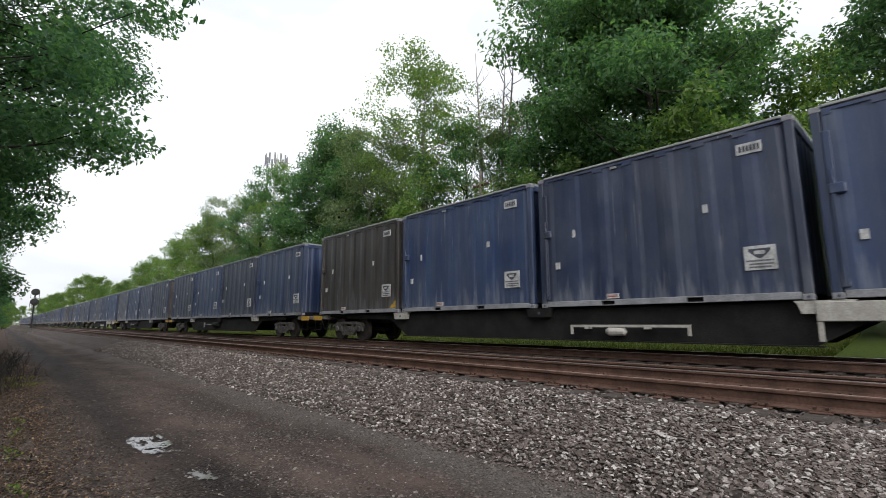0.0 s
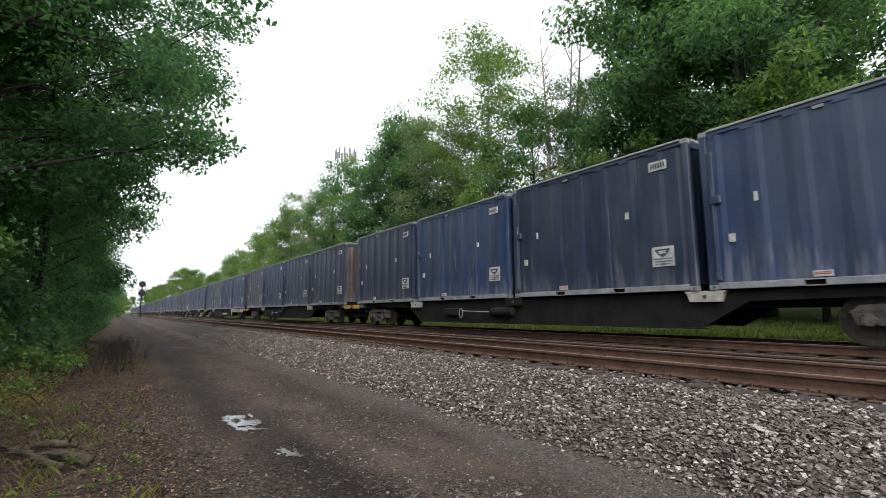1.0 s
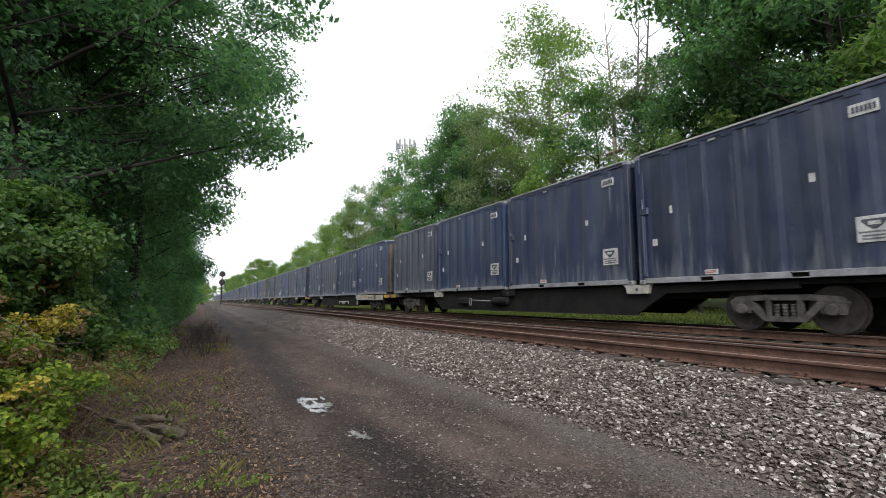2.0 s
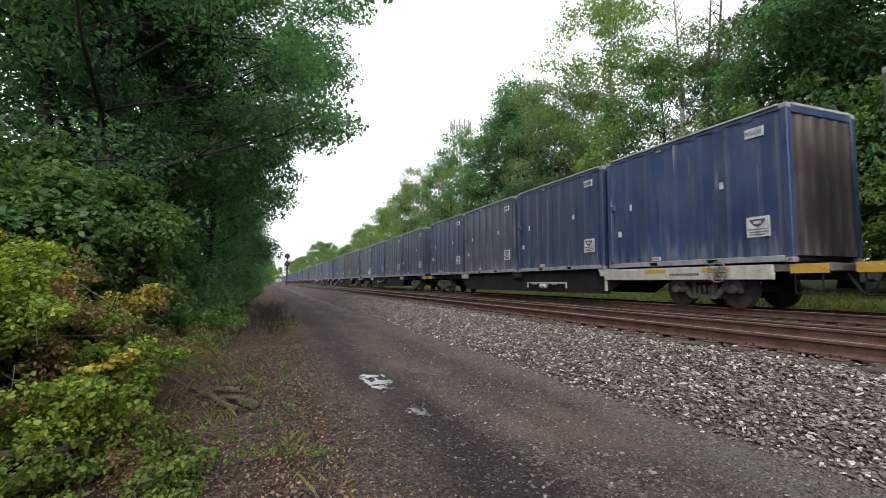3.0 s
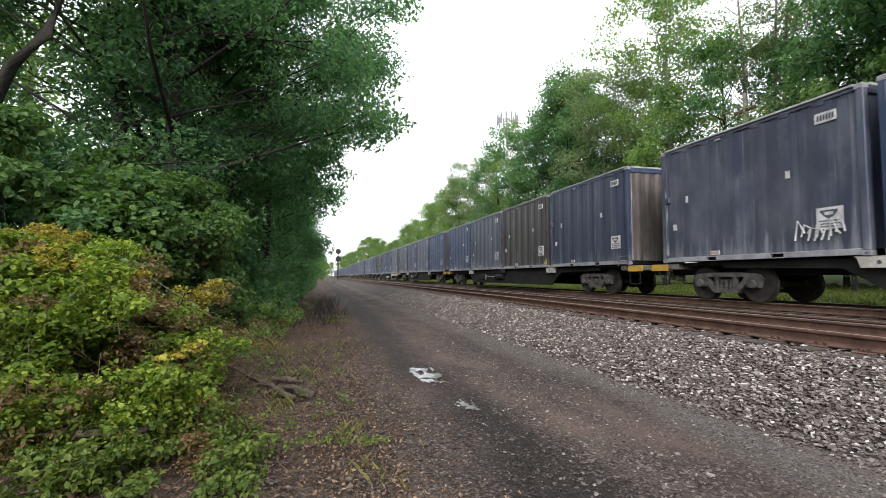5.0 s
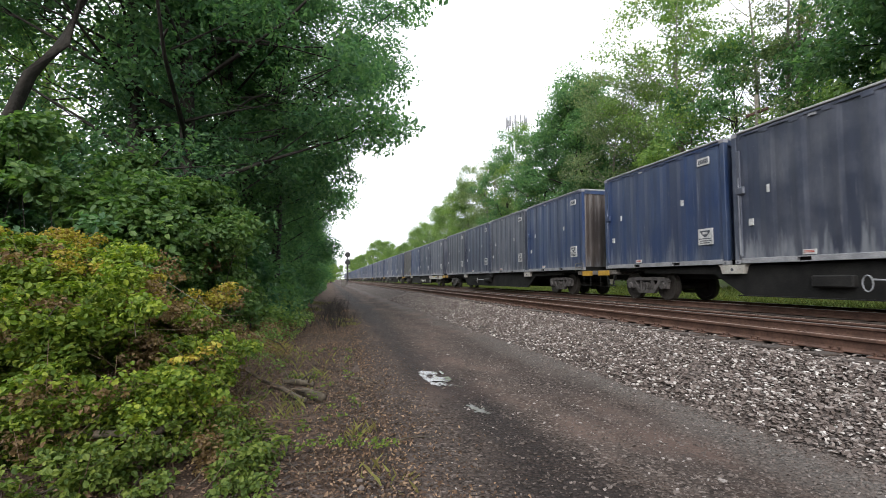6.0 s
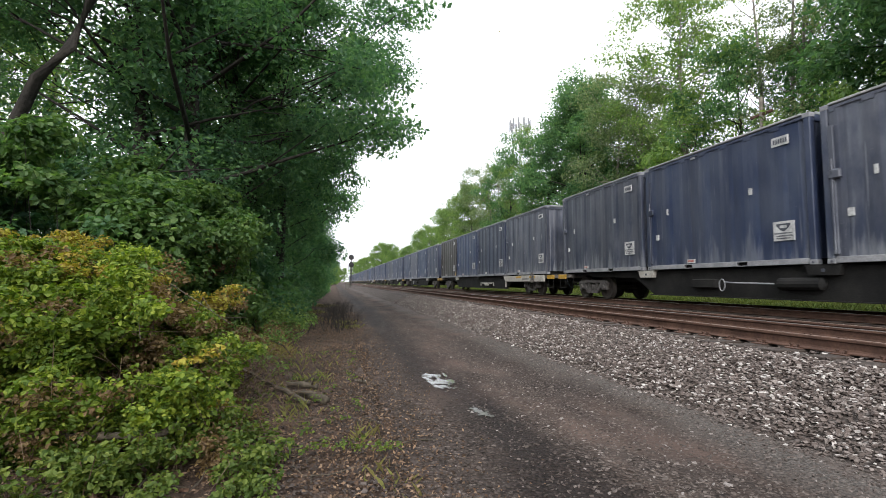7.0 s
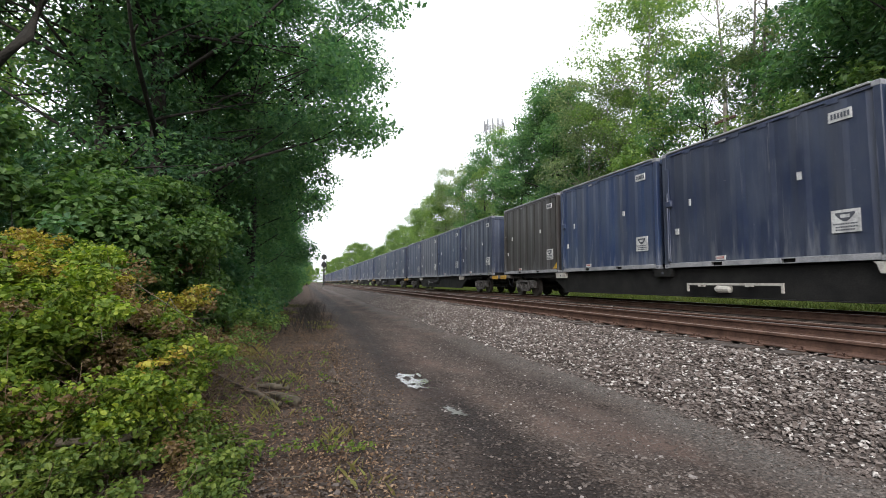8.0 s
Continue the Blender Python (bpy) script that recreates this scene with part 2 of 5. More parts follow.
def ground_material():
    m, t, b = material("woodland_ground", 0.95, 0, 0.1)
    v = world_coords(t)
    big = noise_of(t, v, 0.7, 5)
    mid = noise_of(t, v, 7.0, 5)
    fine = noise_of(t, v, 55.0, 3, 0.7)
    soil = blend(t, ramp(t, big, (0.35, (0, 0, 0)), (0.65, (1, 1, 1))), (0.050, 0.034, 0.026), (0.085, 0.060, 0.047))
    soil = blend(t, ramp(t, mid, (0.48, (0, 0, 0)), (0.64, (0.8,) * 3)), soil, (0.125, 0.090, 0.070))
    soil = blend(t, ramp(t, fine, (0.3, (0.8,) * 3), (0.52, (0, 0, 0))), soil, (0.022, 0.016, 0.013))
    turf = blend(t, mid, (0.045, 0.075, 0.016), (0.105, 0.135, 0.032))
    turf = blend(t, ramp(t, fine, (0.35, (0.6,) * 3), (0.55, (0, 0, 0))), turf, (0.025, 0.04, 0.010))
    sep = t.nodes.new("ShaderNodeSeparateXYZ")
    t.links.new(v, sep.inputs[0])
    edge = math_of(t, "ADD", sep.outputs[0], math_of(t, "MULTIPLY", mid, 0.9))
    c = blend(t, ramp(t, math_of(t, "MULTIPLY", edge, 0.05), (0.705, (0, 0, 0)), (0.725, (1, 1, 1))), soil, turf)
    t.links.new(c, b.inputs["Base Color"])
    bump(t, b, blend(t, 0.5, mid, fine), 0.9, 0.04)
    return m


def fleck_of(t, v):
    return ramp(t, noise_of(t, v, 48.0, 3, 0.7), (0.40, (0, 0, 0)), (0.66, (1, 1, 1)))


def gravel_material(name, dark, mid_c, pale, warm, scale=26.0, wet=False):
    """Crushed stone: cells of differing grey, with gaps between."""
    m, t, b = material(name, 0.95, 0, 0.12)
    v = world_coords(t)
    cell = t.nodes.new("ShaderNodeTexVoronoi")
    cell.inputs["Scale"].default_value = scale
    t.links.new(v, cell.inputs["Vector"])
    sep = t.nodes.new("ShaderNodeSeparateColor")
    t.links.new(cell.outputs["Color"], sep.inputs[0])
    c = ramp(t, sep.outputs[0], (0.0, dark), (0.45, mid_c), (0.8, mid_c), (1.0, pale))
    big = noise_of(t, v, 0.9, 5)
    c = blend(t, ramp(t, big, (0.42, (0, 0, 0)), (0.7, (0.75,) * 3)), c, warm)
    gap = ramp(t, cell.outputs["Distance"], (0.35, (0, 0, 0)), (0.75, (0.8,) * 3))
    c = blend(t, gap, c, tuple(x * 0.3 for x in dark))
    if wet:
        sx = t.nodes.new("ShaderNodeSeparateXYZ")
        t.links.new(v, sx.inputs[0])
        wob = noise_of(t, world_coords(t, (0.8, 0.30, 1)), 1.0, 4)
        x = math_of(t, "ADD", sx.outputs[0], math_of(t, "MULTIPLY", math_of(t, "SUBTRACT", wob, 0.5), 1.5))
        # cinders and mud: blotches of two sizes, with a red-brown cast here and there
        blot = noise_of(t, world_coords(t, (1, 0.6, 1)), 2.6, 6, 0.68)
        c = blend(t, ramp(t, blot, (0.36, (0.75,) * 3), (0.56, (0, 0, 0))), c, (0.058, 0.046, 0.040))
        red = noise_of(t, world_coords(t, (1, 0.5, 1)), 0.75, 4, 0.6)
        c = blend(t, ramp(t, red, (0.48, (0, 0, 0)), (0.66, (0.8,) * 3)), c, (0.112, 0.078, 0.064))
        # washed grey grit along the foot of the ballast
        grit = math_of(t, "ABSOLUTE", math_of(t, "SUBTRACT", x, 3.75), 0)
        c = blend(t, ramp(t, grit, (0.05, (0.5,) * 3), (0.60, (0, 0, 0))), c, blend(t, fleck_of(t, v), (0.060, 0.055, 0.050), (0.165, 0.155, 0.145)))
        # damp wheel rut
        near = math_of(t, "ABSOLUTE", math_of(t, "SUBTRACT", x, 1.62), 0)
        damp = ramp(t, near, (0.18, (1.0,) * 3), (0.60, (0, 0, 0)))
        second = ramp(t, math_of(t, "ABSOLUTE", math_of(t, "SUBTRACT", x, 3.0), 0), (0.08, (0.55,) * 3), (0.42, (0, 0, 0)))
        c = blend(t, second, c, blend(t, 1.0, c, (0.60, 0.60, 0.62), "MULTIPLY"))
        c = blend(t, damp, c, blend(t, 1.0, c, (0.36, 0.35, 0.36), "MULTIPLY"))
        t.links.new(blend(t, damp, (0.95,) * 3, (0.75,) * 3), b.inputs["Roughness"])
    t.links.new(c, b.inputs["Base Color"])
    bump(t, b, math_of(t, "SUBTRACT", 1.0, cell.outputs["Distance"]), 0.9, 0.02)
    return m


GROUND = ground_material()
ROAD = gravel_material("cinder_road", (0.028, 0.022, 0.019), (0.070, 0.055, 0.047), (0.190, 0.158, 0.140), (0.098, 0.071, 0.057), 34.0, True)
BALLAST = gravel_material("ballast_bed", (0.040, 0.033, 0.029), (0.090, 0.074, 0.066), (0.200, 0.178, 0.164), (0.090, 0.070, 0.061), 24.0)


def stone_material():
    m, t, b = material("crushed_stone", 0.85, 0, 0.3)
    c = ramp(t, island(t), (0.0, (0.056, 0.043, 0.037)), (0.45, (0.112, 0.088, 0.078)), (0.80, (0.200, 0.168, 0.152)), (0.90, (0.33, 0.30, 0.28)), (1.0, (0.52, 0.485, 0.455)))
    n = noise_of(t, world_coords(t), 60.0, 3)
    c = blend(t, ramp(t, n, (0.35, (0.4,) * 3), (0.6, (0, 0, 0))), c, (0.07, 0.055, 0.048))
    t.links.new(c, b.inputs["Base Color"])
    bump(t, b, n, 0.4, 0.01)
    return m


def road_stone_material():
    m, t, b = material("road_stone", 0.9, 0, 0.3)
    c = ramp(t, island(t), (0.0, (0.040, 0.032, 0.028)), (0.6, (0.080, 0.064, 0.056)), (0.94, (0.135, 0.113, 0.101)), (1.0, (0.28, 0.255, 0.24)))
    n = noise_of(t, world_coords(t), 60.0, 3)
    c = blend(t, ramp(t, n, (0.35, (0.4,) * 3), (0.6, (0, 0, 0))), c, (0.07, 0.055, 0.048))
    t.links.new(c, b.inputs["Base Color"])
    bump(t, b, n, 0.4, 0.01)
    return m


STONE = stone_material()
CINDER = mottled("verge_cinder", (0.024, 0.019, 0.016), (0.085, 0.065, 0.055), 6.0, 0.9)
ROAD_STONE = road_stone_material()


def water_material():
    m, t, b = material("rain_water", 0.04, 0, 0.5)
    b.inputs["Base Color"].default_value = (0.13, 0.125, 0.12, 1)
    b.inputs["IOR"].default_value = 1.33
    bump(t, b, noise_of(t, world_coords(t), 14.0, 3), 0.08, 0.01)
    return m


WATER = water_material()


# ---------------------------------------------------------------- mesh tools
class Shape:
    """Collects solids and sheets into one mesh."""

    def __init__(self):
        self.v, self.f = [], []

    def add(self, verts, faces):
        o = len(self.v)
        self.v += [tuple(p) for p in verts]
        self.f += [tuple(i + o for i in q) for q in faces]
        return self

    def box(self, x0, x1, y0, y1, z0, z1, b=0.0):
        """A box; with b its upright and long edges are chamfered."""
        if b <= 0:
            v = [(x, y, z) for z in (z0, z1) for x, y in ((x0, y0), (x1, y0), (x1, y1), (x0, y1))]
            return self.add(v, [(3, 2, 1, 0), (4, 5, 6, 7), (0, 1, 5, 4), (1, 2, 6, 5), (2, 3, 7, 6), (3, 0, 4, 7)])
        ring = [(x0 + b, y0), (x1 - b, y0), (x1, y0 + b), (x1, y1 - b), (x1 - b, y1), (x0 + b, y1), (x0, y1 - b), (x0, y0 + b)]
        inner = [(x0 + 2 * b, y0 + b), (x1 - 2 * b, y0 + b), (x1 - b, y0 + 2 * b), (x1 - b, y1 - 2 * b),
                 (x1 - 2 * b, y1 - b), (x0 + 2 * b, y1 - b), (x0 + b, y1 - 2 * b), (x0 + b, y0 + 2 * b)]
        v = [(*p, z0) for p in inner] + [(*p, z0 + b) for p in ring] + [(*p, z1 - b) for p in ring] + [(*p, z1) for p in inner]
        f = [tuple(range(7, -1, -1)), tuple(range(24, 32))]
        for k in range(3):
            for i in range(8):
                j = (i + 1) % 8
                f.append((k * 8 + i, k * 8 + j, k * 8 + 8 + j, k * 8 + 8 + i))
        return self.add(v, f)

    def prism(self, outline, axis, a, c):
        """An outline in two axes drawn out along the third (axis) from a to c."""
        n = len(outline)

        def place(p, d):
            q = list(p)
            q.insert(axis, d)
            return q
        v = [place(p, a) for p in outline] + [place(p, c) for p in outline]
        f = [tuple(range(n - 1, -1, -1)), tuple(range(n, 2 * n))]
        f += [(i, (i + 1) % n, n + (i + 1) % n, n + i) for i in range(n)]
        return self.add(v, f)

    def lathe(self, profile, axis=0, centre=(0, 0, 0), n=16):
        """A profile of (along, radius) turned round an axis."""
        v, f = [], []
        for d, r in profile:
            for k in range(n):
                a = 2 * math.pi * k / n
                p = [r * math.cos(a), r * math.sin(a)]
                p.insert(axis, d)
                v.append([p[i] + centre[i] for i in range(3)])
        m = len(profile)
        for i in range(m - 1):
            for k in range(n):
                j = (k + 1) % n
                f.append((i * n + k, i * n + j, (i + 1) * n + j, (i + 1) * n + k))
        f += [tuple(range(n - 1, -1, -1)), tuple(range((m - 1) * n, m * n))]
        return self.add(v, f)

    def tube(self, points, radii, n=6):
        """A round limb along points."""
        v, f = [], []
        pts = [Vector(p) for p in points]
        for i, p in enumerate(pts):
            d = (pts[min(i + 1, len(pts) - 1)] - pts[max(i - 1, 0)]).normalized()
            u = d.cross(Vector((0.3, 0.2, 0.93) if abs(d.z) < 0.9 else (1, 0, 0))).normalized()
            w = d.cross(u)
            r = radii[i] if hasattr(radii, "__len__") else radii
            for k in range(n):
                a = 2 * math.pi * k / n
                v.append(p + u * (r * math.cos(a)) + w * (r * math.sin(a)))
        for i in range(len(pts) - 1):
            for k in range(n):
                j = (k + 1) % n
                f.append((i * n + k, i * n + j, (i + 1) * n + j, (i + 1) * n + k))
        f += [tuple(range(n - 1, -1, -1)), tuple(range((len(pts) - 1) * n, len(pts) * n))]
        return self.add(v, f)

    def mesh(self, name, mat, smooth=False):
        me = bpy.data.meshes.new(name)
        me.from_pydata(self.v, [], self.f)
        me.materials.append(mat)
        if smooth:
            me.polygons.foreach_set("use_smooth", [True] * len(me.polygons))
        me.update()
        return me


def part(name, shape, mat, parent, label="", smooth=False):
    me = shape if isinstance(shape, bpy.types.Mesh) else shape.mesh(name, mat, smooth)
    ob = new(name, me)
    ob.parent = parent
    if label:
        tagged(ob, label)
    return ob


def thing(name, label, category, group="", kind="", at=None):
    ob = new(name)
    ob.empty_display_size = 0.3
    if at is not None:
        ob.matrix_basis = at
    return tagged(ob, label, category, group, kind)


def flat_mesh(name, verts, faces, mat, smooth=False):
    """A mesh straight from arrays of corner places and equal-sided faces."""
    verts, faces = np.asarray(verts, "f"), np.asarray(faces, "i")
    me = bpy.data.meshes.new(name)
    n, k = faces.shape
    me.vertices.add(len(verts))
    me.vertices.foreach_set("co", verts.ravel())
    me.loops.add(n * k)
    me.loops.foreach_set("vertex_index", faces.ravel())
    me.polygons.add(n)
    me.polygons.foreach_set("loop_start", np.arange(n, dtype="i") * k)
    me.polygons.foreach_set("use_smooth", np.full(n, smooth))
    me.materials.append(mat)
    me.update(calc_edges=True)
    me.validate()
    return me


# ---------------------------------------------------------------- ground, road and track bed
RAIL_Z = 0.82          # top of the rails
NEAR_X = 6.85          # middle of the empty track
FAR_X = 12.02          # middle of the track with the train
SIDE_X = 10.80         # near side of the containers

PROFILE = [(-400, 6.0), (-120, 3.0), (-40, 1.4), (-14, 0.75), (-7, 0.42), (-4, 0.24), (-2.2, 0.12), (-0.6, 0.03), (0.3, -0.02), (2.0, -0.04),
           (3.6, -0.02), (4.3, 0.10), (5.4, 0.42), (8.5, 0.45), (13.2, 0.45), (14.2, 0.62), (16.0, 0.72), (18.5, 0.90), (22, 1.15),
           (30, 1.6), (60, 3.0), (120, 5.0), (400, 9.0)]


def ground_z(x):
    return float(np.interp(x, [p[0] for p in PROFILE], [p[1] for p in PROFILE]))


def sheet(name, xs, ys, height, mat):
    xs, ys = np.asarray(xs), np.asarray(ys)
    v = np.array([(x, y, height(x, y)) for y in ys for x in xs])
    n = len(xs)
    f = [(j * n + i, j * n + i + 1, (j + 1) * n + i + 1, (j + 1) * n + i) for j in range(len(ys) - 1) for i in range(n - 1)]
    return new(name, flat_mesh(name, v, f, mat, True))


def build_ground():
    xs = np.concatenate([[-400, -250, -120, -60, -40, -25, -18, -14, -11, -9], np.arange(-8, 5.5, 0.22), np.arange(5.5, 24, 0.8), [26, 30, 40, 60, 90, 120, 250, 400]])
    ys = np.concatenate([[-400, -150, -60, -30, -15, -8, -4, -2], np.arange(-1, 14, 0.25), np.arange(14, 40, 1.0), np.arange(40, 130, 6), [150, 200, 300, 500, 900, 1500]])

    def h(x, y):
        rough = 0.05 if x < 0.4 else (0.012 if x < 4 else 0.02)
        if x > 14:
            rough = 0.06
        return ground_z(x) + rough * noise.noise(Vector((x * 0.9, y * 0.9, 3))) + 0.4 * rough * noise.noise(Vector((x * 3.1, y * 3.1, 7)))
    ob = sheet("ground", xs, ys, h, GROUND)
    tagged(ob, "brown leaf-littered woodland floor turning to grass beyond the tracks", "ground", kind="structure")


def road_z(x, y):
    rut = -0.035 * math.exp(-((x - 1.55 - 0.15 * math.sin(y * 0.25)) / 0.28) ** 2) - 0.02 * math.exp(-((x - 3.0 - 0.12 * math.sin(y * 0.21)) / 0.3) ** 2)
    fine = 0.010 * noise.noise(Vector((x * 2.2, y * 1.6, 1))) + 0.006 * noise.noise(Vector((x * 9, y * 9, 2)))
    return 0.035 + rut + fine


def build_road():
    ys = np.concatenate([[-60, -30, -12, -5, -2, -1], np.arange(-0.5, 16, 0.12), np.arange(16, 40, 0.5), np.arange(40, 120, 3), [140, 180, 240, 320]])
    cols = 34
    v, f = [], []
    for y in ys:
        drift = 0.0030 * max(0, y - 20)
        left = 0.45 + 0.18 * noise.noise(Vector((0, y * 0.55, 5))) + 0.07 * noise.noise(Vector((0, y * 2.3, 8))) + min(drift, 0.7)
        right = 4.15 + 0.22 * noise.noise(Vector((4, y * 0.6, 5))) + min(drift, 0.4)
        for i in range(cols):
            x = left + (right - left) * i / (cols - 1)
            edge = min(i, cols - 1 - i)
            sink = -0.07 if edge == 0 else (-0.012 if edge == 1 else 0)
            v.append((x, y, road_z(x, y) + sink + max(0, x - 3.4) * 0.10))
    for j in range(len(ys) - 1):
        for i in range(cols - 1):
            a = j * cols + i
            f.append((a, a + 1, a + cols + 1, a + cols))
    ob = new("road", flat_mesh("road", v, f, ROAD, True))
    tagged(ob, "dark compacted cinder access road with damp wheel ruts", "road", kind="structure")


BED = [(3.75, 0.00), (4.3, 0.22), (4.9, 0.42), (5.32, 0.565), (5.55, 0.585), (5.9, 0.595), (8.2, 0.595), (9.4, 0.56), (10.4, 0.60), (13.5, 0.60), (14.2, 0.45)]


def bed_z(x):
    return float(np.interp(x, [p[0] for p in BED], [p[1] for p in BED]))


def build_bed():
    xs = np.concatenate([np.arange(3.75, 5.8, 0.09), np.arange(5.8, 14.3, 0.4)])
    ys = np.concatenate([[-60, -30, -12, -5, -2], np.arange(-1, 18, 0.11), np.arange(18, 45, 0.6), np.arange(45, 150, 4), [180, 240, 320, 600]])

    def h(x, y):
        return bed_z(x) + 0.035 * noise.noise(Vector((x * 1.3, y * 1.3, 9))) + 0.022 * noise.noise(Vector((x * 6, y * 6, 4)))
    ob = sheet("ballast_bed", xs, ys, h, BALLAST)
    tagged(ob, "sloping grey crushed-stone ballast carrying both tracks", "ballast", kind="structure")
    return ob


def pebble(rng, size):
    """Eight-cornered broken stone."""
    v = np.array([(x, y, z) for z in (-1, 1) for x, y in ((-1, -1), (1, -1), (1, 1), (-1, 1))], float)
    v *= rng.uniform(0.55, 1.15, (8, 3))
    v *= np.array([rng.uniform(0.8, 1.4), rng.uniform(0.7, 1.1), rng.uniform(0.35, 0.62)]) * size
    a, b, c = rng.uniform(0, 6.28, 3)
    r = np.array(Euler((a * 0.2, b * 0.2, c)).to_matrix())
    return v @ r.T


PEBBLE_FACES = np.array([(3, 2, 1, 0), (4, 5, 6, 7), (0, 1, 5, 4), (1, 2, 6, 5), (2, 3, 7, 6), (3, 0, 4, 7)])


def scatter_stones(name, rng, places, sizes, mat):
    kinds = [pebble(rng, 1.0) for _ in range(40)]
    v, f = [], []
    for i, ((x, y, z), s) in enumerate(zip(places, sizes)):
        v.append(kinds[rng.integers(40)] * (s * 1.12, s * 1.06, s * 0.66) + (x, y, z))
        f.append(PEBBLE_FACES + i * 8)
    return flat_mesh(name, np.concatenate(v), np.concatenate(f), mat)


def build_stones(bed):
    rng = np.random.default_rng(4)
    # the loose stones of the slope, denser near the camera
    n = 46000
    y = 0.3 + 32 * rng.random(n) ** 1.9
    x = 3.80 + 1.75 * rng.random(n) ** 0.75
    x += rng.normal(0, 0.10, n)
    places = [(a, b, max(bed_z(a), 0.03) + rng.uniform(-0.004, 0.028)) for a, b in zip(x, y)]
    sizes = rng.uniform(0.010, 0.024, n) * np.where(rng.random(n) < 0.08, 1.45, 1.0)
    ob = new("loose_ballast", scatter_stones("loose_ballast", rng, places, sizes, STONE))
    tagged(ob, "pale grey broken ballast stones strewn down the slope", "gravel", kind="stuff")
    # stones between and beside the ties
    n = 9000
    y = 0.3 + 45 * rng.random(n) ** 1.6
    x = rng.uniform(5.3, 10.6, n)
    places = [(a, b, bed_z(a) + rng.uniform(0.0, 0.03)) for a, b in zip(x, y)]
    ob = new("track_ballast", scatter_stones("track_ballast", rng, places, rng.uniform(0.016, 0.032, n), STONE))
    tagged(ob, "dusty brown-grey stones filling the track between ties", "gravel", kind="stuff")
    # stones rolled out over the road's edge
    n = 12000
    y = 0.6 + 22 * rng.random(n) ** 1.7
    x = 4.15 - 2.6 * rng.random(n) ** 1.5
    places = [(a, b, road_z(a, b) + max(0, a - 3.4) * 0.1 + 0.002) for a, b in zip(x, y)]
    ob = new("rolled_stones", scatter_stones("rolled_stones", rng, places, rng.uniform(0.005, 0.015, n), ROAD_STONE))
    tagged(ob, "brown-grey stones rolled from the ballast onto the road", "gravel", kind="stuff")
    # cinders and chips along the verge
    n = 16000
    y = 1.6 + 20 * rng.random(n) ** 1.6
    x = rng.normal(0.35, 0.55, n)
    places = [(a, b, max(ground_z(a) + 0.01, road_z(a, b) if a > 0.5 else 0.0) + 0.004) for a, b in zip(x, y)]
    ob = new("verge_cinders", scatter_stones("verge_cinders", rng, places, rng.uniform(0.005, 0.014, n), CINDER))
    tagged(ob, "dark cinders and stone chips along the verge", "gravel", kind="stuff")
    # small grit on the road
    n = 17000
    y = 0.8 + 16 * rng.random(n) ** 1.7
    x = rng.uniform(0.2, 4.0, n)
    x = np.where((np.abs(x - 1.6) < 0.38) & (rng.random(n) < 0.7), x + 1.0, x)
    places = [(a, b, road_z(a, b) + max(0, a - 3.4) * 0.1 + 0.002) for a, b in zip(x, y)]
    sizes = rng.uniform(0.004, 0.009, n) * np.where(rng.random(n) < 0.025, 2.6, 1.0)
    ob = new("road_grit", scatter_stones("road_grit", rng, places, sizes, ROAD_STONE))
    tagged(ob, "fine stone chips scattered over the cinder road", "gravel", kind="stuff")


def build_puddle():
    """Water left in the hollows of a wheel rut, broken up by stones."""
    ob = thing("puddle", "shallow rainwater puddle shining in a wheel rut", "puddle")
    for cx, cy, rx, ry, level in ((1.50, 6.95, 0.40, 0.75, 0.16), (1.70, 5.20, 0.13, 0.34, 0.34)):
        v, f = [], []
        step = 0.012
        z = road_z(cx, cy) + 0.010
        nx, ny = int(rx / step), int(ry / step)
        for i in range(-nx, nx):
            for k in range(-ny, ny):
                x, y = cx + i * step + 0.11 * (cy - k * step - cy) * 0.9, cy + k * step
                d = (i / nx) ** 2 + (k / ny) ** 2
                n = noise.noise(Vector((x * 7, y * 4, 1))) + 0.6 * noise.noise(Vector((x * 19, y * 12, 4))) + 0.4 * noise.noise(Vector((x * 46, y * 34, 9)))
                if n > level + 1.1 * d - 0.55:
                    o = len(v)
                    h = step * 0.54
                    v += [(x - h, y - h, z), (x + h, y - h, z), (x + h, y + h, z), (x - h, y + h, z)]
                    f.append((o, o + 1, o + 2, o + 3))
        if f:
            tagged(part("water", flat_mesh("water", v, f, WATER), None, ob), kind="stuff")


# ---------------------------------------------------------------- rails and ties
def rail_outline(cx, top):
    p = [(-0.075, 0), (-0.075, 0.012), (-0.02, 0.03), (-0.009, 0.05), (-0.009, 0.125), (-0.036, 0.14), (-0.036, 0.165), (-0.028, 0.172)]
    full = p + [(-x, z) for x, z in reversed(p)]
    return [(cx + x, top - 0.172 + z) for x, z in full]


def build_rail(cx, top, y0, y1, label, head, track):
    ob = thing("rail", label, "rail", track)
    s = Shape().prism([(x, z) for x, z in rail_outline(cx, top - 0.004)], 1, y0, y1)
    part("rail_body", s, RUST_RAIL, ob)
    part("rail_head", Shape().box(cx - 0.030, cx + 0.030, y0, y1, top - 0.006, top), head, ob, "running surface of the rail head")
    return ob


